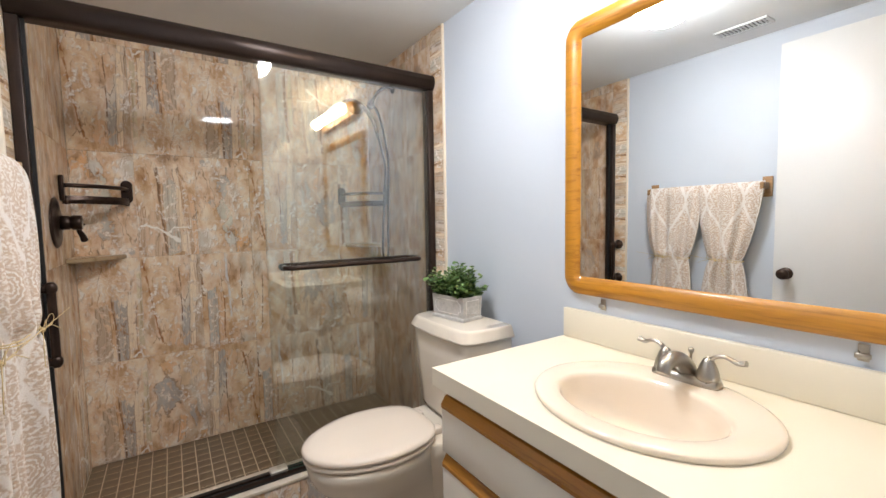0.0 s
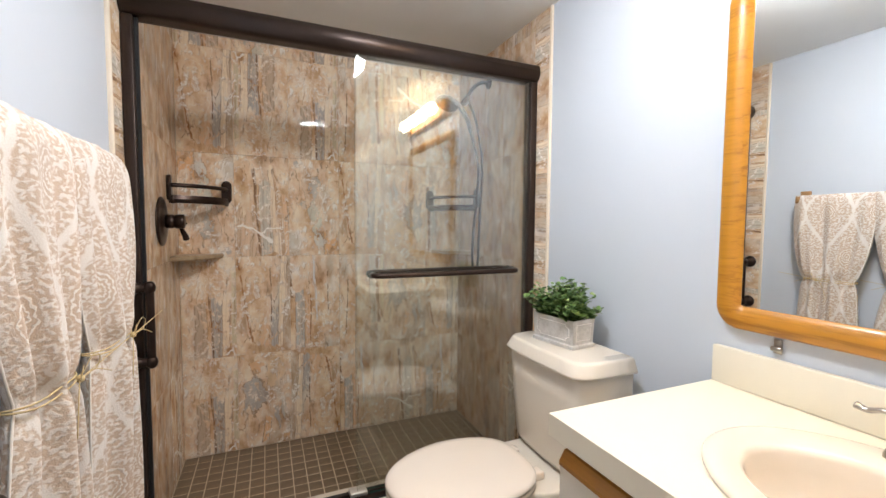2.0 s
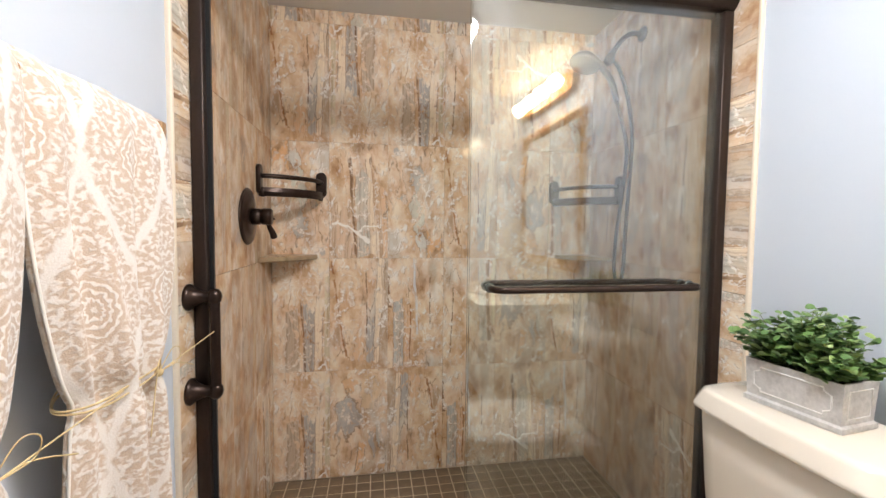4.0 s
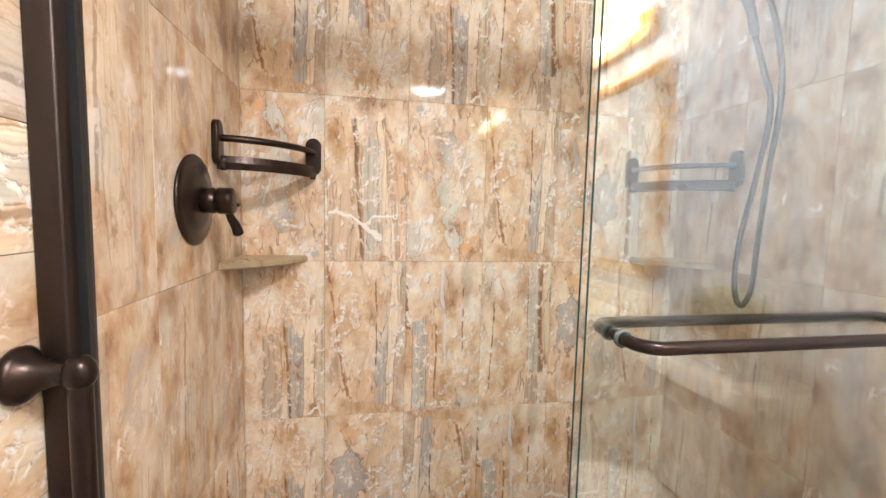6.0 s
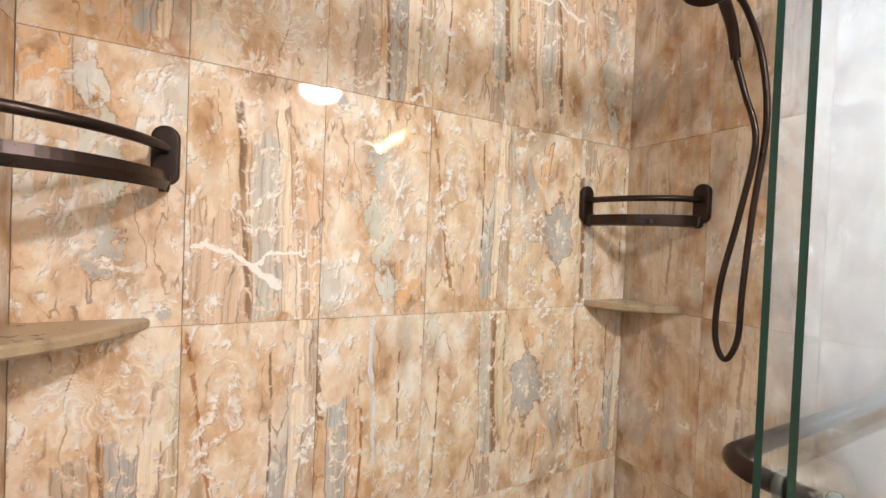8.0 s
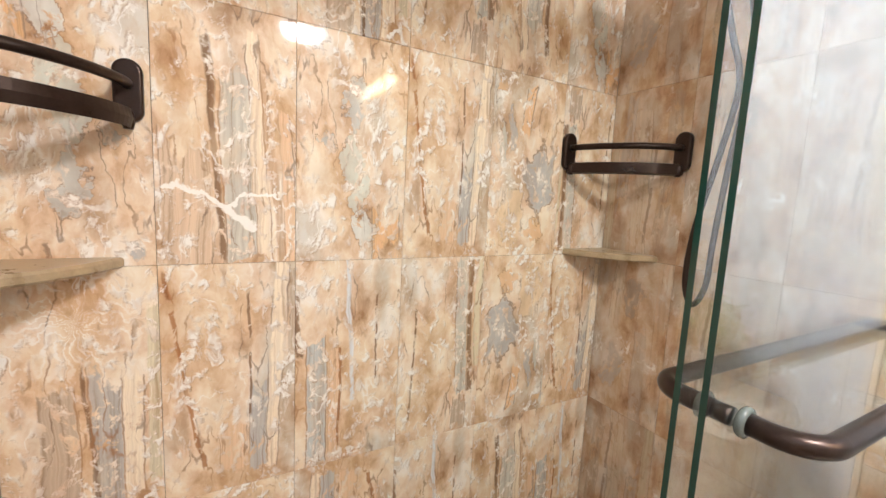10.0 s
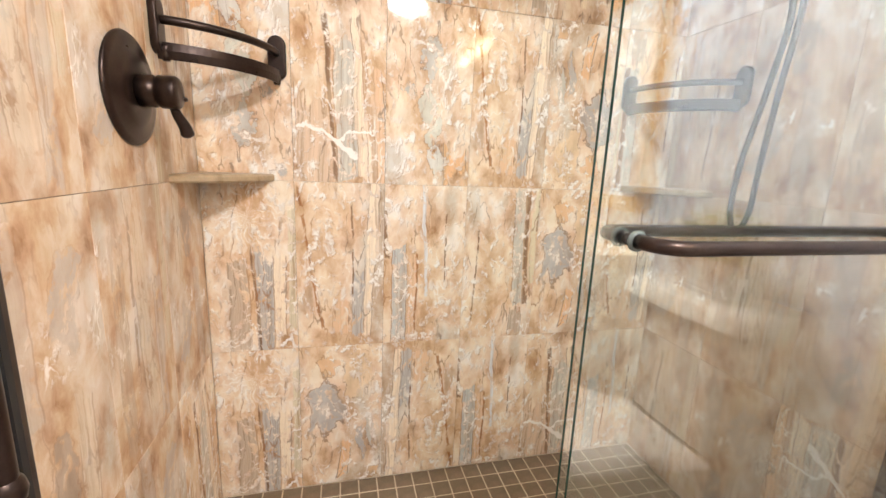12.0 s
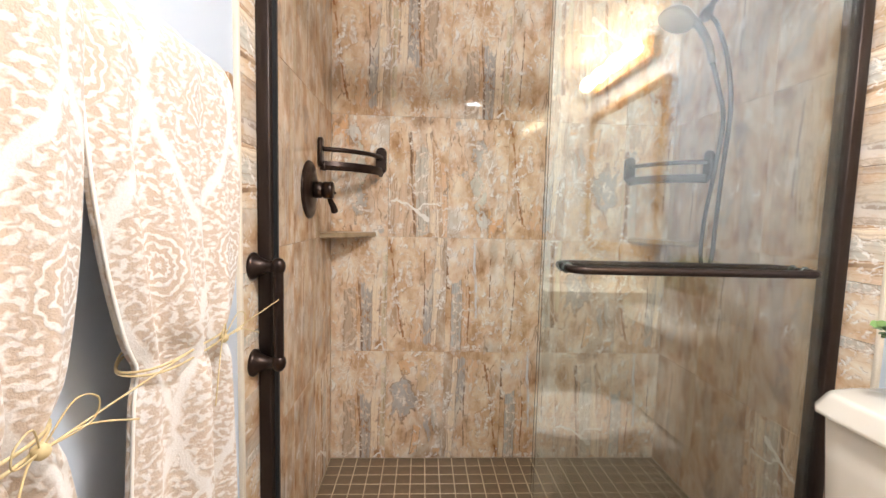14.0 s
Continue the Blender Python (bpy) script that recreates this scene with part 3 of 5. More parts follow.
# ---- shower enclosure ----
def shower_door():
    t = thing("shower_door", (0.78, 1.79, 0.166), "bronze-framed sliding glass shower door pushed half open", "shower door")
    # header with a rounded front
    prof = [(1.828, 1.940), (1.828, 2.010), (1.800, 2.020), (1.772, 2.018), (1.752, 2.007), (1.744, 1.985), (1.746, 1.962), (1.756, 1.947), (1.764, 1.940)]
    part("header", loft([[(x, y, z) for y, z in prof] for x in (LEFT + 0.002, RIGHT - 0.002)], shade=True), BRONZE_FLAT, t, "rounded bronze header rail")
    for x0, x1 in ((LEFT + 0.001, LEFT + 0.034), (RIGHT - 0.034, RIGHT - 0.001)):
        part("jamb", box((x0, 1.764, 0.166), (x1, 1.822, 1.940), 0.004), BRONZE_FLAT, t, "dark bronze wall jamb")
    for x0, x1 in ((LEFT + 0.034, LEFT + 0.044), (RIGHT - 0.044, RIGHT - 0.034)):
        part("gasket", box((x0, 1.786, 0.19), (x1, 1.796, 1.940)), BLACK, t)
    track = part("bottom_track", box((LEFT + 0.034, 1.752, 0.166), (RIGHT - 0.034, 1.826, 0.178), 0.003), BLACK, t, "black bottom track")
    part("track_lip", box((LEFT + 0.034, 1.752, 0.178), (RIGHT - 0.034, 1.757, 0.192)), BRONZE_FLAT, track)
    part("track_lip", box((LEFT + 0.034, 1.788, 0.178), (RIGHT - 0.034, 1.793, 0.186)), BRONZE_FLAT, track)
    part("guide", box((GLASS_X - 0.03, 1.766, 0.178), (GLASS_X + 0.04, 1.816, 0.200), 0.004), ALU, track, "small aluminium door guide")
    for y, side in ((GLASS_OUT, -1), (GLASS_IN, 1)):
        bm = box((GLASS_X, y - 0.003, 0.183), (1.5315, y + 0.003, 1.950))
        bm.normal_update()
        for f in bm.faces:
            f.material_index = 1 if f.normal.x < -0.5 or abs(f.normal.z) > 0.5 else 0
        pane_ob = part("glass_panel", bm, (GLASS, GREEN), t, "clear glass panel with green edge")
        z, x0, x1, out = 1.084, 0.796, 1.450, 0.062
        pts = [(x0, y + side * 0.003, z)]
        for k in range(9):
            a = k / 8 * math.pi / 2
            pts.append((x0 - 0.0 + 0.035 * (1 - math.cos(a)), y + side * (out - 0.035 + 0.035 * math.sin(a)), z))
        for k in range(9):
            a = k / 8 * math.pi / 2
            pts.append((x1 - 0.035 + 0.035 * math.sin(a), y + side * (out - 0.035 + 0.035 * math.cos(a)), z))
        pts.append((x1, y + side * 0.003, z))
        part("towel_bar", tube(pts, 0.0105, 16), BRONZE, pane_ob, "bronze towel bar with bent ends")
        if side < 0:
            for x in (x0, x1):
                part("spacer", tube([(x, GLASS_OUT + 0.0035, z), (x, GLASS_IN - 0.0035, z)], 0.0095, 16), BRONZE, pane_ob)
        for x in (x0, x1):
            part("washer", lathe([(0.0135, 0.0), (0.015, 0.002), (0.015, 0.006), (0.012, 0.008)], along((x, y + side * 0.003, z), (x, y + side, z)), 20), WASHER, pane_ob)
    return t


shower_door()


def grab_bar():
    t = thing("grab_bar", (LEFT, 1.731, 0.95), "short upright bronze grab bar on the tile edge", "grab bar")
    x = LEFT + 0.064
    part("bar", tube([(x, 1.731, 0.832 + 0.248 * i / 10) for i in range(11)], 0.0125, 16), BRONZE, t)
    for z in (0.835, 1.077):
        prof = [(0.033, 0.0), (0.034, 0.006), (0.030, 0.011), (0.024, 0.016), (0.019, 0.026), (0.015, 0.036), (0.0135, 0.044), (0.015, 0.048), (0.0125, 0.052), (0.0125, 0.064)]
        part("post", lathe(prof, along((LEFT + 0.0005, 1.731, z), (LEFT + 1, 1.731, z)), 28), BRONZE, t, "bell-shaped bronze post")
        part("end_cap", lathe([(0.002, -0.021), (0.010, -0.019), (0.016, -0.010), (0.018, 0.0), (0.016, 0.010), (0.010, 0.019), (0.002, 0.021)], Matrix.Translation((x, 1.731, z)), 20), BRONZE, t)


grab_bar()


def valve():
    y, z = 2.240, 1.292
    t = thing("shower_valve", (LEFT, y, z), "round bronze shower valve with a lever", "shower valve")
    m = along((LEFT + 0.0005, y, z), (LEFT + 1, y, z))
    part("plate", lathe([(0.104, 0), (0.105, 0.003), (0.102, 0.007), (0.092, 0.010), (0.072, 0.012), (0.067, 0.015), (0.050, 0.018), (0.034, 0.019)], m, 40), BRONZE, t, "round bronze escutcheon")
    part("sleeve", lathe([(0.030, 0.018), (0.030, 0.045), (0.027, 0.047), (0.027, 0.052), (0.031, 0.054), (0.031, 0.082), (0.028, 0.086), (0.010, 0.087)], m, 32), BRONZE, t)
    lever = smooth_path([(LEFT + 0.070, y + 0.008, z - 0.020), (LEFT + 0.074, y + 0.018, z - 0.040), (LEFT + 0.082, y + 0.030, z - 0.062), (LEFT + 0.086, y + 0.036, z - 0.084)], 9)
    part("lever", tube(lever, lambda s: (0.0075 + 0.0065 * s) * (math.sqrt(max(0.05, 1 - ((s - 0.86) / 0.14) ** 2)) if s > 0.86 else 1.0), 14), BRONZE, t)
    part("stop_pin", lathe([(0.004, 0), (0.005, 0.004), (0.004, 0.010), (0.001, 0.011)], along((LEFT + 0.084, y + 0.022, z - 0.008), (LEFT + 0.1, y + 0.05, z - 0.010)), 10), BRONZE, t)


valve()


def corner_caddy(right):
    """Two bent rails between wall plates in a corner."""
    sx = -1 if right else 1
    cx = RIGHT if right else LEFT
    t = thing("corner_rack", (cx, BACK, 1.44), "bronze corner rack with a bent upper rail and a lower tray", "shower rack")
    a, b = 0.225 if not right else 0.260, 0.222 if not right else 0.205     # reach along the side wall and the back wall
    zc = 1.447 if not right else 1.441

    def stadium(m, half, r, depth):
        pts = []
        for i in range(32):
            w = 2 * math.pi * i / 32
            pts.append((r * math.cos(w), r * math.sin(w) + math.copysign(half, math.sin(w))))
        rings = []
        for k, (s, d) in enumerate(((1.0, 0.0), (1.0, depth - 0.004), (0.93, depth - 0.001), (0.80, depth))):
            rings.append([m @ Vector((x * s, y - (1 - s) * r * math.copysign(1, y), d)) for x, y in pts])
        return loft(rings)

    side = Matrix(((0, 0, sx, cx + sx * 0.0005), (1, 0, 0, BACK - a), (0, 1, 0, zc), (0, 0, 0, 1)))
    rear = Matrix(((1, 0, 0, cx + sx * b), (0, 0, -1, BACK - 0.0005), (0, 1, 0, zc), (0, 0, 0, 1)))
    for m in (side, rear):
        part("wall_plate", stadium(m, 0.034, 0.024, 0.016), BRONZE, t, "rounded bronze wall plate")

    def bent(z, swell, inset):
        p0 = Vector((cx + sx * inset, BACK - a, z))
        p3 = Vector((cx + sx * b, BACK - inset, z))
        p1 = Vector((cx + sx * (b * 0.55), BACK - a * (0.94 + swell), z))
        p2 = Vector((cx + sx * b * (0.98 + swell), BACK - a * 0.5, z))
        out = []
        for k in range(25):
            s = k / 24
            out.append(p0 * (1 - s) ** 3 + p1 * 3 * s * (1 - s) ** 2 + p2 * 3 * s * s * (1 - s) + p3 * s ** 3)
        return out

    part("rail", tube(bent(zc + 0.012, 0.0, 0.010), 0.0095, 14), BRONZE, t, "bent round rail")
    # the tray: a bent flat band with a lip and a thin floor of rods
    path = bent(zc - 0.052, 0.02, 0.006)
    rings = []
    for i, q in enumerate(path):
        d = (path[min(i + 1, 24)] - path[max(i - 1, 0)]).normalized()
        n_ = Vector((d.y, -d.x, 0))
        rings.append([q + n_ * u + Vector((0, 0, w)) for u, w in ((-0.006, -0.014), (0.006, -0.018), (0.010, 0.0), (0.006, 0.018), (-0.006, 0.016))])
    part("tray_band", loft(rings, shade=False), BRONZE, t, "bent flat lower rail")
    chord = [path[0].lerp(path[-1], k / 24) for k in range(25)]
    inner = [q.lerp(c, 0.55) for q, c in zip(path, chord)]
    plate = [[q + Vector((0, 0, -0.011)) for q in path], [q + Vector((0, 0, -0.007)) for q in path], [q + Vector((0, 0, -0.007)) for q in inner], [q + Vector((0, 0, -0.011)) for q in inner]]
    part("tray_floor", loft([list(ring) for ring in zip(*plate)], shade=False), BRONZE, t, "crescent tray floor")
    for s in (path[1], path[-2]):
        part("foot", lathe([(0.008, -0.020), (0.010, -0.012), (0.010, 0.010), (0.008, 0.014)], Matrix.Translation(s), 14), BRONZE, t)


corner_caddy(False)
corner_caddy(True)


def corner_shelf(right):
    sx = -1 if right else 1
    cx = RIGHT if right else LEFT
    a, b = 0.214, 0.202 if not right else 0.189
    t = thing("corner_shelf", (cx, BACK, 1.11), "small tan stone corner shelf in the shower", "shelf")
    outline = [(0, 0)]
    n_ = 14
    for k in range(n_ + 1):
        s = k / n_
        x = b * s
        y = a * (1 - s)
        bow = 0.030 * math.sin(math.pi * s)
        outline.append((x + bow * 0.7, y + bow * 0.7))
    rings = []
    for inset, z in ((0.006, 1.106), (0.0, 1.111), (0.0, 1.123), (0.005, 1.128)):
        rings.append([(cx + sx * (x * (1 - inset / b) + 0.0005), BACK - 0.0005 - y * (1 - inset / a), z) for x, y in outline])
    part("slab", loft(rings, shade=False), STONE, t)


corner_shelf(False)
corner_shelf(True)


def hand_shower():
    t = thing("hand_shower", (RIGHT, 2.262, 2.06), "bronze hand shower on a wall arm with a hanging hose", "shower head")
    y = 2.218
    part("flange", lathe([(0.030, 0), (0.030, 0.004), (0.024, 0.010), (0.012, 0.014)], along((RIGHT - 0.0005, y, 2.072), (RIGHT - 1, y, 2.072)), 24), BRONZE, t)
    part("arm", tube(smooth_path([(RIGHT - 0.002, y, 2.072), (RIGHT - 0.05, y, 2.070), (RIGHT - 0.095, y, 2.040), (RIGHT - 0.135, y, 1.985)], 6), 0.0105, 14), BRONZE, t, "bent shower arm")
    j = Vector((RIGHT - 0.146, y, 1.962))
    part("holder", lathe([(0.012, -0.028), (0.019, -0.022), (0.021, 0.0), (0.017, 0.014), (0.014, 0.026)], along(j, j + Vector((0.3, 0, 0.55))), 20), BRONZE, t, "swivel holder")
    hub = Vector((1.305, y - 0.012, 1.935))
    axis = Vector((-0.42, -0.12, -0.9)).normalized()
    m = along(hub, hub + axis)
    head = part("spray_head", lathe([(0.010, -0.030), (0.030, -0.026), (0.050, -0.012), (0.060, 0.004), (0.062, 0.014), (0.058, 0.018), (0.050, 0.016), (0.010, 0.015)], m, 36), BRONZE, t, "round bronze spray head")
    part("handle", tube(smooth_path([hub - axis * 0.012 + Vector((0.035, 0, 0.0)), (1.385, y, 1.925), (1.430, y, 1.865), (1.455, y, 1.79)], 6), lambda s: 0.0155 - 0.004 * s, 16), BRONZE, t)
    y = 2.255
    hose = smooth_path([(1.455, 2.218, 1.79), (1.472, y - 0.054, 1.70), (1.482, y - 0.078, 1.58), (1.486, y - 0.048, 1.40), (1.488, y - 0.010, 1.22), (1.490, y - 0.002, 1.08), (1.494, y - 0.026, 1.022),
                        (1.498, y - 0.052, 1.080), (1.500, y - 0.056, 1.20), (1.500, y - 0.070, 1.40), (1.494, y - 0.094, 1.62), (1.476, y - 0.086, 1.78), (1.456, y - 0.058, 1.90), (1.440, y - 0.036, 1.950), (1.415, 2.218, 1.955)], 9)
    part("hose", tube(hose, 0.0075, 10), BRONZE, t, "ribbed bronze hose")


hand_shower()


# ---- toilet ----
def toilet():
    cy = 1.352
    t = thing("toilet", (1.15, cy, 0), "bone-coloured two-piece toilet with a closed seat", "toilet")
    rings = [oval(1.15, cy, -0.006, 0.235, 0.112, 48, 2.6), oval(1.15, cy, 0.030, 0.230, 0.106, 48, 2.5), oval(1.15, cy, 0.10, 0.200, 0.092, 48, 2.4), oval(1.13, cy, 0.17, 0.190, 0.094, 48, 2.3),
             oval(1.09, cy, 0.235, 0.205, 0.115, 48, 2.2), oval(1.045, cy, 0.295, 0.230, 0.148, 48, 2.1), oval(1.015, cy, 0.345, 0.243, 0.174, 48, 2.1), oval(1.005, cy, 0.385, 0.248, 0.186, 48, 2.1), oval(1.0, cy, 0.418, 0.248, 0.190, 48, 2.1), oval(1.0, cy, 0.430, 0.240, 0.183, 48, 2.1)]
    part("bowl", loft(rings), BONE, t, "rounded porcelain bowl")
    part("neck", loft([oval(1.34, cy, z, rx, ry, 40, 4.0) for z, rx, ry in ((0.0, 0.14, 0.105), (0.15, 0.14, 0.10), (0.28, 0.17, 0.13), (0.37, 0.19, 0.165), (0.422, 0.19, 0.17), (0.430, 0.185, 0.165))]), BONE, t)

    def egg(z, grow, ry):
        ring = oval(1.0, cy, z + 0.014, 0.258 + grow, ry + 0.010 + grow, 56, 2.12, 0.232 + grow)
        out = []
        for x, y, w in ring:
            k = max(0.0, min(0.999, (x - 1.0) / (0.232 + grow)))
            if k > 0:
                full = (1 - k ** 3.4) ** (1 / 3.4) * (ry + 0.010 + grow) * (1 - 0.16 * k)
                y = cy + math.copysign(full, y - cy)
            out.append((x, cy + (y - cy) * (1 - 0.13 * max(0.0, (1.06 - x) / 0.30)), w))
        return out

    part("seat", loft([egg(0.420, -0.006, 0.186), egg(0.423, 0.0, 0.188), egg(0.435, 0.0, 0.188), egg(0.438, -0.005, 0.186)]), SEATING, t, "closed seat ring")
    part("lid", loft([egg(0.441, -0.004, 0.186), egg(0.444, 0.002, 0.187), egg(0.456, 0.002, 0.187), egg(0.463, -0.006, 0.184), egg(0.467, -0.030, 0.178), egg(0.469, -0.09, 0.16)]), SEATING, t, "closed oval lid")
    for dy in (-0.075, 0.075):
        part("hinge", box((1.222, cy + dy - 0.022, 0.429), (1.262, cy + dy + 0.022, 0.458), 0.006), SEATING, t)

    def tank(z, x0, ry, chamfer):
        x1 = 1.522
        pts = [(x1, cy - ry), (x1, cy + ry), (x0 + chamfer * 1.3, cy + ry), (x0 + chamfer * 0.45, cy + ry - chamfer * 0.18), (x0 + chamfer * 0.08, cy + ry - chamfer * 0.6), (x0, cy + ry - chamfer * 1.3)]
        pts += [(x0 - 0.006, cy), (x0, cy - ry + chamfer * 1.3), (x0 + chamfer * 0.08, cy - ry + chamfer * 0.6), (x0 + chamfer * 0.45, cy - ry + chamfer * 0.18), (x0 + chamfer * 1.3, cy - ry)]
        return [(x, y, z) for x, y in pts]

    part("tank", loft([tank(0.438, 1.335, 0.185, 0.05), tank(0.446, 1.325, 0.195, 0.05), tank(0.46, 1.320, 0.199, 0.05), tank(0.60, 1.308, 0.205, 0.05), tank(0.70, 1.302, 0.209, 0.05), tank(0.806, 1.296, 0.213, 0.05)]), BONE, t, "tapered porcelain tank")
    lid = ((0.803, 0.003), (0.804, 0.001), (0.806, 0.0), (0.811, 0.0), (0.813, 0.0006), (0.842, 0.0125), (0.845, 0.014), (0.8485, 0.0165), (0.8510, 0.0200), (0.8520, 0.0240), (0.8522, 0.0300), (0.8523, 0.060))
    part("tank_lid", loft([tank(z, 1.279 + d, 0.229 - d, 0.062) for z, d in lid]), BONE, t, "tank lid with clipped corners")
    part("gasket", box((1.36, cy - 0.10, 0.429), (1.50, cy + 0.10, 0.440)), BLACK, t)


toilet()


def planter():
    m = pose(1.420, 1.375, 0.8525, 0, 0, 8)
    t = thing("planter", m, "whitewashed rectangular planter on the toilet tank", "planter")
    L, W, H = 0.099, 0.056, 0.102

    def rect(l, w, z):
        return [(-w, -l, z), (w, -l, z), (w, l, z), (-w, l, z)]

    bm = loft([rect(L - 0.004, W - 0.004, 0), rect(L, W, 0.001), rect(L, W, 0.012), rect(L - 0.005, W - 0.005, 0.016), rect(L - 0.001, W - 0.001, H), rect(L - 0.006, W - 0.006, H), rect(L - 0.010, W - 0.010, H - 0.02)], shade=False)
    box_ob = part("pot", bm, WHITEWASH)
    box_ob.parent = t
    soil = part("filling", loft([rect(L - 0.0105, W - 0.0105, H - 0.03), rect(L - 0.0105, W - 0.0105, H - 0.014)], shade=False), plain("dark moss", (0.03, 0.035, 0.015), 0.9))
    soil.parent = t
    for sx in (-1, 1):
        a, b, c = L - 0.022, 0.028, H - 0.016
        k = 0.014
        loop = [(-a + k, b), (a - k, b), (a - k, b + k * 0.5), (a, b + k), (a, c - k), (a - k, c - k * 0.5), (a - k, c), (-a + k, c), (-a + k, c - k * 0.5), (-a, c - k), (-a, b + k), (-a + k, b + k * 0.5), (-a + k, b)]
        pts = [(sx * (W - 0.005 + 0.004 * (z - 0.016) / 0.08), y, z) for y, z in loop]
        o = part("moulding", tube(pts, 0.0018, 6), CHALK)
        o.parent = t
    for sy in (-1, 1):
        a, b, c = W - 0.020, 0.028, H - 0.016
        pts = [(x, sy * (L - 0.005 + 0.004 * (z - 0.016) / 0.08), z) for x, z in ((-a, b), (a, b), (a, c), (-a, c), (-a, b))]
        o = part("moulding", tube(pts, 0.0016, 6), CHALK)
        o.parent = t
    # plant
    p = thing("green_plant", m @ Matrix.Translation((0, 0, H - 0.014)), "small bushy green plant with round leaves in the planter", "plant")
    rng = random.Random(5)
    stems, leaves = bmesh.new(), bmesh.new()
    for s in range(105):
        y0, x0 = rng.uniform(-0.078, 0.078), rng.uniform(-0.036, 0.036)
        lean = Vector((x0 * 1.0 + rng.uniform(-0.030, 0.030), y0 * 0.32 + rng.uniform(-0.026, 0.026), 0))
        tall = rng.uniform(0.050, 0.152) * (1.08 - abs(y0) * 3.6)
        pts = [Vector((x0, y0, 0)) + lean * (k / 5) ** 1.4 + Vector((0, 0, tall * (k / 5) - 0.018 * (k / 5) ** 3 * abs(lean.length) / 0.05)) for k in range(6)]
        tube(pts, 0.0009, 4, stems)
        count = 8
        for k in range(count):
            f = 0.25 + 0.75 * k / (count - 1)
            i = min(4, int(f * 5))
            q = pts[i].lerp(pts[i + 1], f * 5 - i)
            for side in (0, math.pi):
                turn = k * 1.9 + side + rng.uniform(-0.5, 0.5)
                out = Vector((math.cos(turn), math.sin(turn), rng.uniform(-0.1, 0.75))).normalized()
                acr = out.cross(Vector((0, 0, 1))).normalized()
                acr = (acr + Vector((0, 0, rng.uniform(-0.5, 0.5)))).normalized()
                ln = rng.uniform(0.019, 0.033) * (1.12 - 0.5 * f)
                w = ln * 0.56
                nrm = out.cross(acr)
                base = q + out * 0.003
                shape = [(0, 0, 0), (0.3, 0.8, 0.12), (0.65, 1.0, 0.16), (0.93, 0.55, 0.05), (1.0, 0, -0.02), (0.93, -0.55, 0.05), (0.65, -1.0, 0.16), (0.3, -0.8, 0.12)]
                vs = [leaves.verts.new(base + out * ln * a_ + acr * w * b_ + nrm * ln * c_) for a_, b_, c_ in shape]
                mid = leaves.verts.new(base + out * ln * 0.6 - nrm * ln * 0.04)
                for e in range(8):
                    leaves.faces.new((vs[e], vs[(e + 1) % 8], mid)).smooth = True
    o = part("stems", stems, plain("green stem", (0.12, 0.16, 0.05), 0.6))
    o.parent = p
    o = tagged(part("leaves", leaves, LEAF), "dense round green leaves", kind="stuff")
    o.parent = p


planter()


# ---- vanity ----
V0, V1, TOP, FRONT_X = -0.056, 0.905, 0.857, 1.000


def vanity():
    t = thing("vanity", (1.29, 0.43, 0), "white laminate vanity cabinet with oak finger-pull strips", "cabinet")
    x0 = FRONT_X + 0.030
    part("body", box((x0 + 0.020, V0 + 0.020, 0.095), (PAINT_R - 0.002, V1 - 0.040, 0.660), 0.002), FRONT, t)
    for ya, yb in ((V0 + 0.004, V0 + 0.020), (V1 - 0.040, V1 - 0.022)):
        part("side_panel", box((x0 + 0.006, ya, 0.095), (PAINT_R - 0.002, yb, 0.800), 0.001), FRONT, t)
    part("face_rail", box((x0 + 0.006, V0 + 0.020, 0.095), (x0 + 0.020, V1 - 0.040, 0.800)), STAINED, t, "brown recess behind the drawer fronts")
    part("toe_kick", box((x0 + 0.065, V0 + 0.004, -0.006), (PAINT_R - 0.002, V1 - 0.022, 0.095)), plain("dark toe kick", (0.20, 0.17, 0.14), 0.6), t)
    bands = [(0.617, 0.744, 0.790), (0.362, 0.571, 0.617), (0.110, 0.316, 0.362)]
    for y0, y1 in ((V0 + 0.004, 0.126), (0.130, V1 - 0.022)):
        for lo, hi, strip in bands:
            d = part("drawer_front", box((x0 - 0.014, y0, lo), (x0 + 0.005, y1, hi), 0.002), FRONT, t, "off-white drawer front")
            prof = [(x0 - 0.016, hi + 0.0005), (x0 - 0.016, hi + 0.010), (x0 - 0.012, hi + 0.016), (x0 - 0.002, strip - 0.014), (x0 + 0.005, strip - 0.012), (x0 + 0.005, hi + 0.0005)]
            part("pull_strip", loft([[(x, y, z) for x, z in prof] for y in (y0, y1)], shade=False), OAK_DARK, d, "honey oak finger pull")


vanity()


def sink_outline(z, rx, ry, cx=1.270, cy=0.434):
    return oval(cx, cy, z, rx, ry, 64)


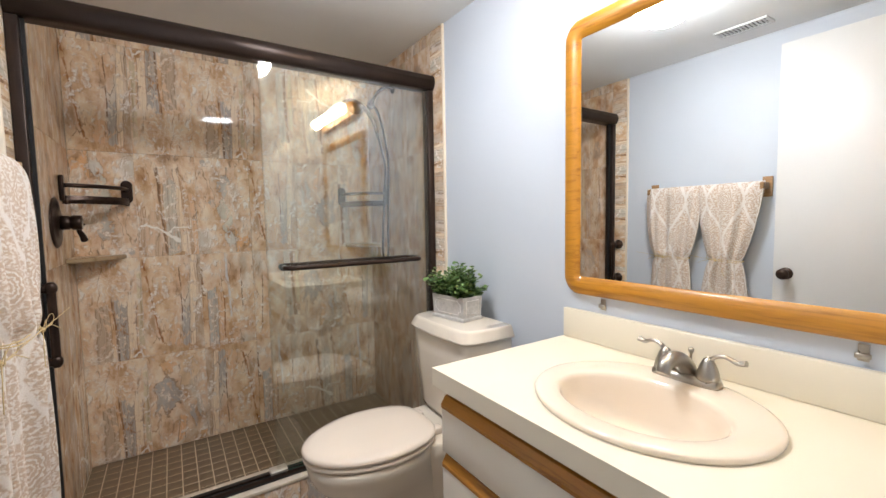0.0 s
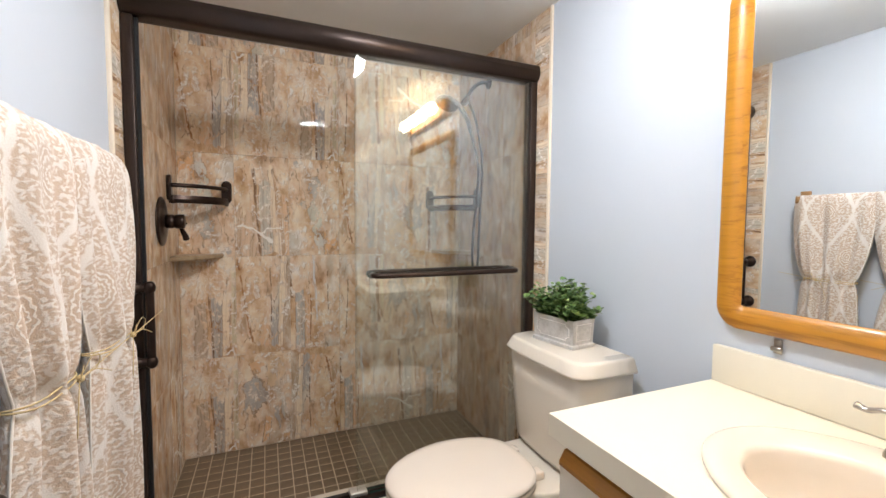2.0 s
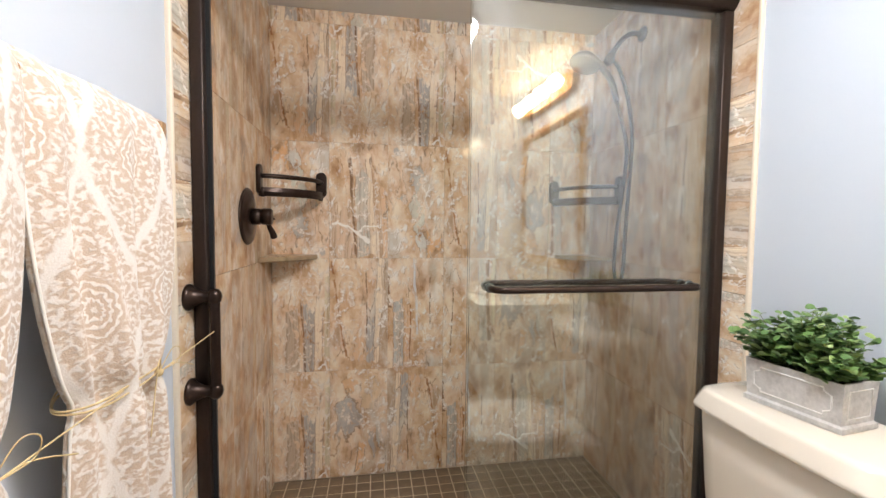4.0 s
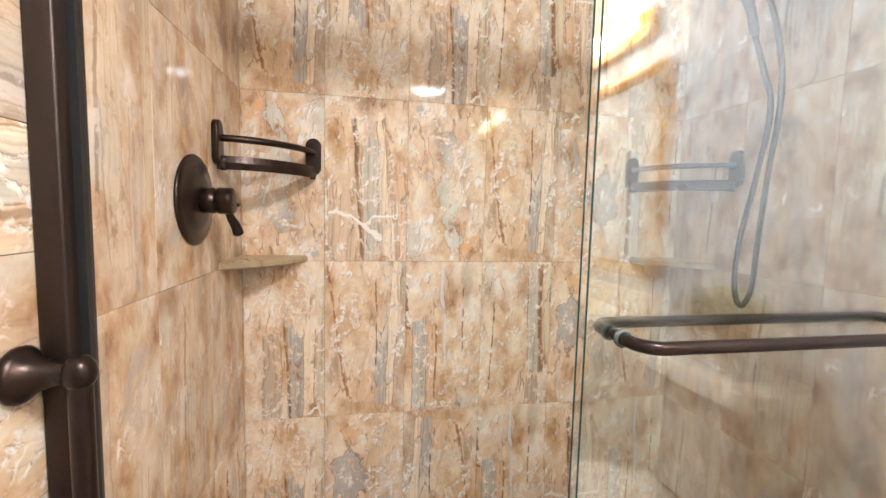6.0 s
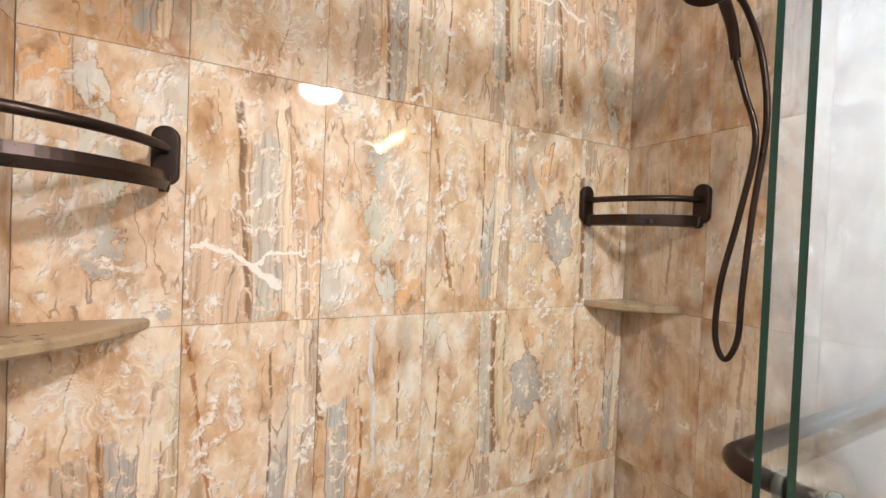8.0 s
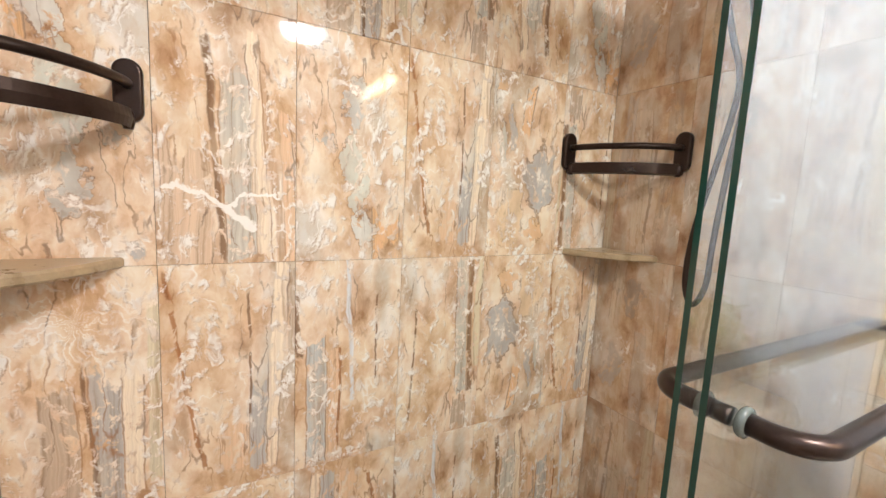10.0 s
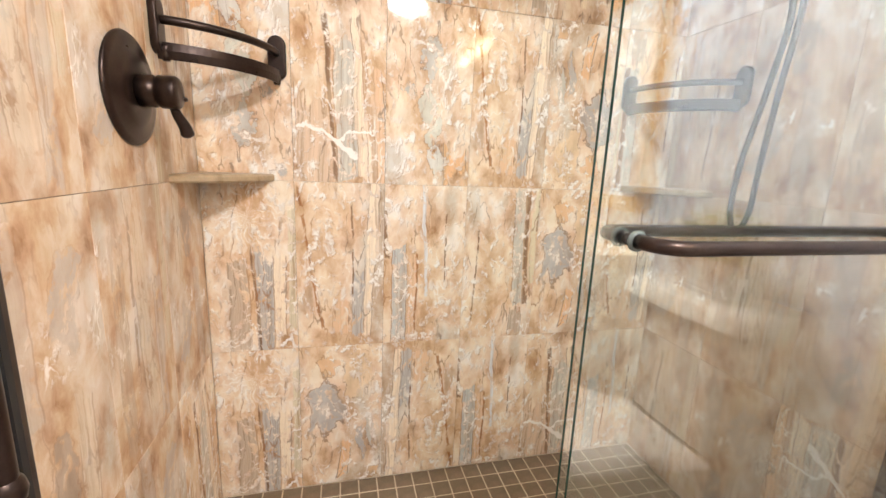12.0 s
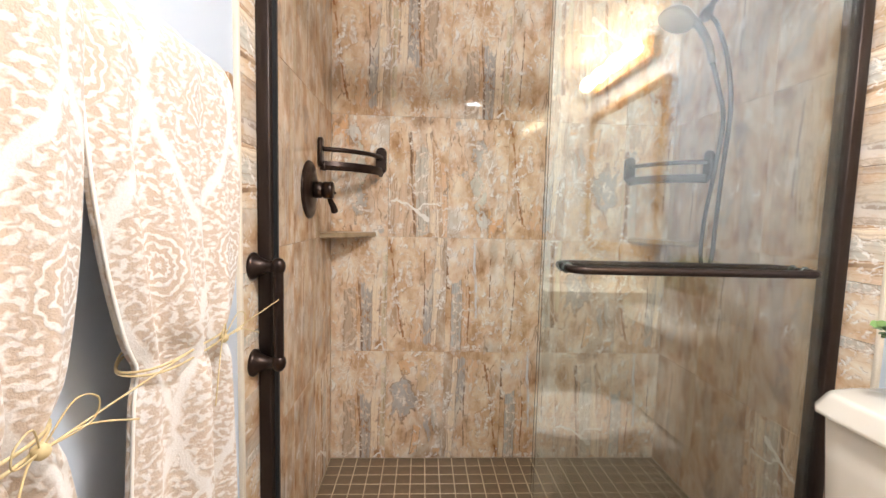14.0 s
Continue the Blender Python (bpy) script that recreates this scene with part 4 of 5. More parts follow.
def countertop():
    t = thing("countertop", (1.29, 0.43, TOP), "cream laminate countertop with a backsplash", "countertop")
    # the slab, open where the basin drops in
    bm = bmesh.new()
    hole = [bm.verts.new((x, y, TOP)) for x, y, z in sink_outline(TOP, 0.200, 0.235)]
    hole_b = [bm.verts.new((x, y, TOP - 0.050)) for x, y, z in sink_outline(TOP, 0.200, 0.235)]
    x0, x1, y0, y1 = FRONT_X, PAINT_R - 0.001, V0 + 0.001, V1
    n_ = len(hole)

    def rim(v):
        dx, dy = v.co.x - 1.270, v.co.y - 0.434
        k = min((x1 - 1.270) / dx if dx > 1e-9 else 9e9, (x0 - 1.270) / dx if dx < -1e-9 else 9e9, (y1 - 0.434) / dy if dy > 1e-9 else 9e9, (y0 - 0.434) / dy if dy < -1e-9 else 9e9)
        return 1.270 + dx * k, 0.434 + dy * k

    outer = [bm.verts.new((*rim(v), TOP)) for v in hole]
    lower = [bm.verts.new((v.co.x, v.co.y, TOP - 0.050)) for v in outer]
    for i in range(n_):
        j = (i + 1) % n_
        bm.faces.new((hole[i], hole[j], outer[j], outer[i]))
        bm.faces.new((outer[i], outer[j], lower[j], lower[i]))
        bm.faces.new((lower[i], lower[j], hole_b[j], hole_b[i]))
        bm.faces.new((hole_b[i], hole_b[j], hole[j], hole[i]))
    for cx_, cy_ in ((x0, y0), (x0, y1), (x1, y0), (x1, y1)):
        near = sorted(range(n_), key=lambda i: (outer[i].co.x - cx_) ** 2 + (outer[i].co.y - cy_) ** 2)[:2]
        best = near[0]
        outer[best].co.x, outer[best].co.y, lower[best].co.x, lower[best].co.y = cx_, cy_, cx_, cy_
    part("top", bm, LAMINATE, t)
    part("backsplash", box((PAINT_R - 0.021, V0 + 0.002, TOP + 0.0005), (PAINT_R - 0.001, V1 - 0.002, TOP + 0.102), 0.003), LAMINATE, t, "cream backsplash")


countertop()


def basin():
    cx, cy = 1.270, 0.434
    t = thing("sink_basin", (cx, cy, TOP), "oval bisque drop-in sink basin set into the countertop", "sink")
    bx = 1.242
    rim = [(cx, 0.0005, 0.219, 0.254), (cx, 0.0035, 0.221, 0.256), (cx, 0.0095, 0.221, 0.256), (cx, 0.0125, 0.218, 0.253), (cx, 0.0140, 0.210, 0.245), (cx - 0.012, 0.0150, 0.176, 0.216), (bx, 0.0145, 0.147, 0.190),
           (bx, 0.0115, 0.140, 0.183), (bx, 0.0020, 0.135, 0.178), (bx + 0.004, -0.025, 0.129, 0.171), (bx + 0.014, -0.058, 0.116, 0.156), (bx + 0.034, -0.088, 0.092, 0.130), (bx + 0.058, -0.104, 0.064, 0.094), (bx + 0.078, -0.112, 0.036, 0.052), (bx + 0.086, -0.114, 0.022, 0.022)]
    rings = [oval(x, cy, TOP + z, rx, ry, 64) for x, z, rx, ry in rim]
    part("bowl", loft(rings, cap=False), BISQUE, t)
    at = Matrix.Translation((bx + 0.086, cy, TOP - 0.114))
    part("drain", lathe([(0.022, -0.004), (0.024, 0.0), (0.022, 0.003), (0.017, 0.002)], at, 28), STEEL, t, "nickel drain ring")
    part("stopper", lathe([(0.016, -0.003), (0.017, 0.004), (0.014, 0.008), (0.004, 0.010)], at, 28), STEEL, t, "nickel pop-up stopper")


basin()


def faucet():
    fx, fy, z0 = 1.447, 0.430, TOP + 0.014
    t = thing("faucet", (fx, fy, z0), "brushed nickel two-handle basin faucet", "faucet")

    def plate(z, rx, ry):
        return oval(fx, fy, z, rx, ry, 48, 4.5)

    part("base", loft([plate(z0 - 0.002, 0.027, 0.079), plate(z0 + 0.008, 0.027, 0.079), plate(z0 + 0.016, 0.024, 0.076), plate(z0 + 0.020, 0.018, 0.070)]), STEEL, t)
    spine = smooth_path([(fx + 0.014, fy, z0 + 0.008), (fx - 0.002, fy, z0 + 0.034), (fx - 0.034, fy, z0 + 0.056), (fx - 0.070, fy, z0 + 0.064), (fx - 0.096, fy, z0 + 0.056), (fx - 0.106, fy, z0 + 0.038)], 6)
    part("spout", tube(spine, lambda s: 0.024 - 0.009 * s, 18), STEEL, t, "low curved spout")
    for side in (-1, 1):
        y = fy + side * 0.0508
        post = part("handle_post", lathe([(0.025, 0.014), (0.026, 0.020), (0.023, 0.034), (0.018, 0.048), (0.014, 0.058), (0.010, 0.066), (0.003, 0.070)], Matrix.Translation((fx, y, z0)), 28), STEEL, t)
        lev = smooth_path([(fx + 0.002, y, z0 + 0.056), (fx + 0.002, y + side * 0.012, z0 + 0.072), (fx + 0.004, y + side * 0.034, z0 + 0.078), (fx + 0.006, y + side * 0.058, z0 + 0.070), (fx + 0.007, y + side * 0.076, z0 + 0.073)], 6)
        part("lever", tube(lev, lambda s: 0.0085 - 0.0025 * math.sin(math.pi * s) + 0.001 * s, 12, flat=0.75), STEEL, post)
    part("lift_rod", lathe([(0.003, 0.0), (0.003, 0.052), (0.006, 0.055), (0.0075, 0.062), (0.004, 0.066)], Matrix.Translation((fx + 0.024, fy, z0 + 0.010)), 14), STEEL, t, "pop-up rod with a knob")


faucet()


# ---- mirror and its lamp ----
def wall_mirror():
    y0, y1, z0, z1 = -0.010, 0.899, 1.016, 1.924
    t = thing("wall_mirror", (PAINT_R, 0.44, 1.47), "wall mirror in a rounded honey oak frame", "mirror")

    def rounded(inset, r):
        pts, a0, a1, b0, b1 = [], y0 + inset, y1 - inset, z0 + inset, z1 - inset
        for cy, cz, w0 in ((a1 - r, b1 - r, 0), (a0 + r, b1 - r, 90), (a0 + r, b0 + r, 180), (a1 - r, b0 + r, 270)):
            for k in range(9):
                w = radians(w0 + 90 * k / 8)
                pts.append((cy + r * math.cos(w), cz + r * math.sin(w)))
        return pts

    x = PAINT_R
    prof = [(0.0, 0.060, x - 0.0005), (0.0, 0.060, x - 0.018), (0.006, 0.056, x - 0.024), (0.030, 0.042, x - 0.024), (0.046, 0.032, x - 0.021), (0.052, 0.020, x - 0.017), (0.060, 0.006, x - 0.014), (0.062, 0.005, x - 0.008)]
    rings = [[(px, y, z) for y, z in rounded(i, r)] for i, r, px in prof]
    part("frame", loft(rings, cap=False), OAK, t, "rounded honey oak frame")
    part("glass", box((x - 0.012, y0 + 0.055, z0 + 0.055), (x - 0.009, y1 - 0.055, z1 - 0.055)), MIRROR, t, "silvered mirror glass")
    for y in (0.753, 0.142):
        c = thing("mirror_clip", (PAINT_R, y, 0.990), "small metal mirror clip under the frame", "clip", "mirror clips")
        part("plate", box((PAINT_R - 0.004, y - 0.009, 0.972), (PAINT_R - 0.0005, y + 0.009, 1.008), 0.001), STEEL, c)
        part("hook", box((PAINT_R - 0.012, y - 0.013, 0.978), (PAINT_R - 0.004, y + 0.013, 0.990), 0.003), STEEL, c)


wall_mirror()


def vanity_light():
    yc, zc = 0.430, 2.085
    t = thing("vanity_light", (PAINT_R, yc, zc), "oak strip lamp with four lit globe bulbs over the mirror", "wall lamp")
    part("backplate", box((PAINT_R - 0.045, yc - 0.370, zc - 0.055), (PAINT_R - 0.0005, yc + 0.370, zc + 0.055), 0.006), OAK, t, "honey oak back board")
    for k in range(4):
        y = yc + 0.2850 - 0.190 * k
        m = along((PAINT_R - 0.0452, y, zc), (PAINT_R - 1, y, zc))
        s = part("socket", lathe([(0.024, 0), (0.024, 0.006), (0.019, 0.010), (0.019, 0.022), (0.014, 0.023)], m, 20), WHITE, t)
        r = 0.042
        prof = [(0.014, 0.0235)] + [(r * math.sin(w), 0.062 - r * math.cos(w)) for w in (math.pi * (0.14 + 0.85 * i / 12) for i in range(13))]
        part("bulb", lathe(prof, m, 24), BULB, s, "lit globe bulb")


vanity_light()


def ceiling_lamp():
    x, y = 0.822, 0.972
    t = thing("ceiling_lamp", (x, y, CEIL), "round flush ceiling lamp with a lit white dome", "ceiling lamp")
    m = along((x, y, CEIL - 0.0005), (x, y, 0))
    part("rim", lathe([(0.134, 0), (0.137, 0.006), (0.137, 0.030), (0.133, 0.034), (0.127, 0.034)], m, 40), WHITE, t)
    part("dome", lathe([(0.1255, 0.028)] + [(0.125 * math.cos(w), 0.032 + 0.074 * math.sin(w)) for w in (math.pi / 2 * i / 10 for i in range(11))][:-1] + [(0.004, 0.106)], m, 40), DOME, t, "lit white dome")


ceiling_lamp()


def ceiling_vent():
    x, y, hx, hy = 0.205, 0.903, 0.052, 0.120
    t = thing("ceiling_vent", (x, y, CEIL), "white slotted ceiling vent", "vent")
    z1, z0 = CEIL - 0.0005, CEIL - 0.010
    part("backing", box((x - hx + 0.012, y - hy + 0.012, z1 - 0.002), (x + hx - 0.012, y + hy - 0.012, z1)), BLACK, t)
    for a, b in (((x - hx, y - hy), (x + hx, y - hy + 0.014)), ((x - hx, y + hy - 0.014), (x + hx, y + hy)), ((x - hx, y - hy + 0.014), (x - hx + 0.014, y + hy - 0.014)), ((x + hx - 0.014, y - hy + 0.014), (x + hx, y + hy - 0.014))):
        part("frame", box((*a, z0), (*b, z1), 0.002, 1), WHITE, t)
    for k in range(12):
        yy = y - hy + 0.024 + k * (2 * hy - 0.048) / 11
        part("slat", box((x - hx + 0.014, yy - 0.004, z0 + 0.001), (x + hx - 0.014, yy + 0.004, z0 + 0.006)), WHITE, t)


ceiling_vent()


# ---- door, standing open along the west wall ----
def room_door():
    x0, x1, y0, y1 = 0.050, 0.086, -0.020, 0.775
    t = thing("door_1", (0.068, y0, 0), "plain white flush door standing open along the wall", "door", kind="structure")
    part("leaf", box((x0, y0, 0.012), (x1, y1, 2.135), 0.002), WHITE, t)
    zk, yk = 0.970, y1 - 0.055
    for sx in (1, -1):
        xs = x1 if sx > 0 else x0
        if sx > 0:
            part("knob", lathe([(0.031, 0), (0.031, 0.004), (0.026, 0.008), (0.012, 0.011), (0.011, 0.026), (0.018, 0.032), (0.026, 0.040), (0.028, 0.050), (0.023, 0.060), (0.010, 0.065)], along((xs + 0.0005, yk, zk), (xs + 1, yk, zk)), 28), BRONZE, t, "dark bronze knob")
    for z in (0.25, 1.05, 1.85):
        part("hinge", lathe([(0.006, -0.045), (0.006, 0.045)], Matrix.Translation((x0 + 0.004, y0 - 0.006, z)), 12), BRONZE, t)


room_door()
structure("door_frame", box((DOOR_X1, SOUTH - 0.115, 0.0), (DOOR_X1 + 0.065, SOUTH + 0.004, DOOR_TOP), 0.003), WHITE, "white painted door casing", "door frame")


# ---- towels on their bar ----
BAR_Z, BAR_X = 1.432, 0.060


def towel_rail():
    t = thing("towel_rail", (PAINT_L, 1.163, BAR_Z), "brown wooden towel rail with square end brackets", "towel rail")
    for y in (0.842, 1.468):
        part("bracket", box((PAINT_L + 0.0005, y - 0.024, BAR_Z - 0.060), (PAINT_L + 0.012, y + 0.024, BAR_Z + 0.050), 0.003), STAINED, t, "square wooden bracket plate")
        part("arm", box((PAINT_L + 0.012, y - 0.010, BAR_Z - 0.018), (BAR_X + 0.016, y + 0.010, BAR_Z + 0.018), 0.004), STAINED, t)
    part("rod", tube([(BAR_X, 0.832 + 0.646 * k / 8, BAR_Z) for k in range(9)], 0.010, 14), STAINED, t)


towel_rail()


def towel(yc, seed, label, low, waist, power):
    """A folded towel hung over the rail and gathered by a tie."""
    rng = random.Random(seed)
    t = thing("hanging_towel", (BAR_X, yc, BAR_Z), label, "towel", "towels on the rail")
    top, tie = BAR_Z + 0.024, 1.015
    half0, half1, half2 = 0.171, waist, 0.132
    ph = [rng.uniform(0, 6.28) for _ in range(4)]
    front_n, back_n, rows = 64, 20, 72
    bm = bmesh.new()
    uv = bm.loops.layers.uv.new("UVMap")
    grid, coords = [], []
    for r in range(rows):
        s = r / (rows - 1)
        z = top - (top - low) * s
        if z > tie:
            g = (top - z) / (top - tie)
            e = g ** power
            half = half0 + (half1 - half0) * e
            depth = 0.030 + 0.016 * e
            amp = 0.003 + 0.015 * g
        else:
            g = min(1, (tie - z) / 0.36)
            e = 1 - (1 - g) ** 2
            half = half1 + (half2 - half1) * e
            depth = 0.046 - 0.002 * e
            amp = 0.018 - 0.003 * e
        round_ = e if z > tie else 1 - 0.5 * e
        pinch = math.exp(-((z - tie) / 0.022) ** 2)
        half *= 1 - 0.08 * pinch
        depth *= 1 - 0.22 * pinch
        if r < 5:
            depth *= (0.12, 0.55, 0.78, 0.92, 0.98)[r]
        ring, cs = [], []
        width = 0.30
        for k in range(front_n):
            u = k / (front_n - 1)
            edge = min(1.0, min(u, 1 - u) / 0.17)
            bell = math.sin(math.pi / 2 * edge)
            bell += (math.sin(math.pi * u) ** 0.75 - bell) * round_
            fold = (math.sin(2 * math.pi * 2.5 * u + ph[0] + 0.5 * math.sin(z * 5 + ph[1])) + 0.55 * math.sin(2 * math.pi * 5.2 * u + ph[2] + z * 1.5)) * amp
            fold += 0.003 * math.sin(9 * z + 7 * u + ph[3])
            x = BAR_X + depth * (0.15 + 0.85 * bell) + fold * bell
            y = yc + (u - 0.5) * 2 * half + 0.006 * math.sin(4 * z + ph[3])
            ring.append((x, y, z + 0.010 * math.sin(2 * math.pi * u + ph[1]) * (s > 0.97)))
            cs.append((u * width, z))
        for k in range(back_n):
            u = 1 - (k + 0.5) / back_n
            y = yc + (u - 0.5) * 2 * half * (0.60 - 0.18 * min(1.0, (top - z) / 0.25))
            x = max(PAINT_L + 0.006, BAR_X - depth * (0.85 - 0.35 * min(1.0, (top - z) / 0.25)) - 0.15 * amp * math.sin(9 * u + ph[2]))
            ring.append((x, y, z))
            cs.append((u * width + 0.6, z))
        # the weave follows the cloth round its sides
        run = [0.0]
        for k in range(1, len(ring)):
            run.append(run[-1] + math.dist(ring[k], ring[k - 1]))
        mid = run[front_n // 2]
        cs = [(0.165 + 0.30 / (2 * half0) * (d - mid), z) for d in run]
        grid.append([bm.verts.new(p) for p in ring])
        coords.append(cs)
    count = front_n + back_n
    for r in range(rows - 1):
        for k in range(count):
            j = (k + 1) % count
            f = bm.faces.new((grid[r][k], grid[r][j], grid[r + 1][j], grid[r + 1][k]))
            f.smooth = True
            for loop, (a, b) in zip(f.loops, ((r, k), (r, j), (r + 1, j), (r + 1, k))):
                loop[uv].uv = coords[a][b] if j else coords[a][k]
    bm.faces.new(grid[0])
    bm.faces.new(grid[-1][::-1])
    edge_pts = [grid[r][1].co.copy() + Vector((0.001, -0.001, 0)) for r in range(3, rows)]
    part("cloth", bm, CLOTH, t, "beige and white damask terry cloth")
    part("hem", tube(edge_pts, 0.0022, 8), plain("white hem", (0.80, 0.76, 0.70), 0.9), t, "white stitched hem")
    # the tie: two turns of raffia, a bow and loose ends
    tb = thing("raffia_tie", (BAR_X, yc, tie), "thin straw-coloured raffia bow tied round the towel", "tie", "raffia ties")
    for k, dz in enumerate((-0.003, 0.004)):
        pts = []
        for i in range(41):
            a = 2 * math.pi * i / 40
            pts.append((BAR_X + 0.004 + 0.045 * math.cos(a) + 0.002 * math.sin(5 * a), yc + waist * 0.96 * math.sin(a), tie + dz + 0.004 * math.sin(2 * a + k)))
        part("band", tube(pts, 0.0016, 6), RAFFIA, tb)
    kx, ky = BAR_X + 0.052, yc + 0.035
    part("knot", lathe([(0.002, -0.007), (0.006, -0.004), (0.007, 0.0), (0.006, 0.004), (0.002, 0.007)], Matrix.Translation((kx, ky, tie)), 10), RAFFIA, tb)
    for i, (dy, dz) in enumerate(((0.040, 0.034), (-0.038, 0.028))):
        pts = smooth_path([(kx, ky, tie), (kx + 0.012, ky + dy * 0.5, tie + dz), (kx + 0.016, ky + dy, tie + dz * 0.8), (kx + 0.012, ky + dy * 0.9, tie + dz * 0.2), (kx, ky, tie)], 7)
        part("loop", tube(pts, 0.0008, 6), RAFFIA, tb)
    for i, (dx, dy, dz) in enumerate(((0.030, 0.155, 0.028), (0.020, 0.085, -0.016), (0.010, -0.050, -0.085))):
        pts = smooth_path([(kx, ky, tie), (kx + dx * 0.5, ky + dy * 0.4, tie + dz * 0.2 + 0.008), (kx + dx, ky + dy, tie + dz)], 7)
        part("loose_end", tube(pts, 0.0010, 6), RAFFIA, tb)


towel(1.314, 3, "beige and white patterned towel tied with raffia, beside the shower", 0.46, 0.114, 2.8)
towel(1.006, 8, "beige and white patterned towel tied with raffia, beside the door", 0.46, 0.090, 1.7)


# ---- pieces: wall tiles, kerb tiles, mosaic ----
def piece_mesh(name, w, h, t, bevel, mat):
    """A slab in local x and y with chamfered front edges at +z."""
    a, b = w / 2, h / 2
    rect = lambda i, z: [(-a + i, -b + i, z), (a - i, -b + i, z), (a - i, b - i, z), (-a + i, b - i, z)]
    verts = rect(0, 0) + rect(0, t - bevel) + rect(bevel, t)
    faces = [(i + r * 4, (i + 1) % 4 + r * 4, (i + 1) % 4 + r * 4 + 4, i + r * 4 + 4) for r in (0, 1) for i in range(4)] + [(8, 9, 10, 11)]
    me = bpy.data.meshes.new(name)
    me.from_pydata(verts, [], faces)
    me.materials.append(mat)
    return me


made = {}


def piece(name, w, h, t, bevel, mat, m, parent):
    key = (name, round(w, 4), round(h, 4), mat.name)
    if key not in made:
        made[key] = piece_mesh(name, w, h, t, bevel, mat)
    ob = new(name, made[key])
    ob.parent = parent
    ob.matrix_basis = m
    return ob


rows_z = [(PAN, 0.572), (0.572, 1.109), (1.109, 1.647), (1.647, 2.180), (2.180, CEIL)]
GAP, THICK = 0.0005, 0.0095
FACE_N = Matrix(((1, 0, 0), (0, 0, -1), (0, 1, 0))).to_4x4()
FACE_W = Matrix(((0, 0, 1), (1, 0, 0), (0, 1, 0))).to_4x4()
FACE_E = Matrix(((0, 0, -1), (-1, 0, 0), (0, 1, 0))).to_4x4()
HALF_TURN = pose(0, 0, 0, 0, 0, 180)
lay = random.Random(11)


def clad(parent, face, at, cuts, prints):
    """Tiles between the cuts along the wall, row by row from the floor; a minus sign turns a print upside down. No tile lies quite true."""
    for (lo, hi), row in zip(rows_z, prints):
        for a, b, kind in zip(cuts, cuts[1:], row.split()):
            w, h = b - a - 2 * GAP, hi - lo - 2 * GAP
            turn = HALF_TURN if kind[0] == "-" else Matrix()
            tilt = pose(0, 0, 0, lay.uniform(-0.05, 0.05), lay.uniform(-0.09, 0.09))
            piece("tile", w, h, THICK, 0.0007, PRINTS[kind.strip("-")], Matrix.Translation(at((a + b) / 2, (lo + hi) / 2)) @ face @ tilt @ turn, parent)


clad(wall_north, FACE_N, lambda s, z: (s, BACK + 0.0095, z), [LEFT, 0.256, 0.527, 0.799, 1.066, 1.337, RIGHT],
     ["bloom patch -shard blade thread blade", "bloom shard blade column patch shard", "-vein thread vein shard -patch -column", "shard -bloom bloom column -thread vein", "-bloom vein bloom -shard column -blade"])
side_cuts = [1.79, 2.062, 2.333, BACK]
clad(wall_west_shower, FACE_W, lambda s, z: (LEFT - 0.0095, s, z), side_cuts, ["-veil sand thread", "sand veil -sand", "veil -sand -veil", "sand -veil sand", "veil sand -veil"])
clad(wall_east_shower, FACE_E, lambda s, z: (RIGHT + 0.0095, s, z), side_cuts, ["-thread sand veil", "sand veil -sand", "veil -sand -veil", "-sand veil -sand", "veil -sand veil"])
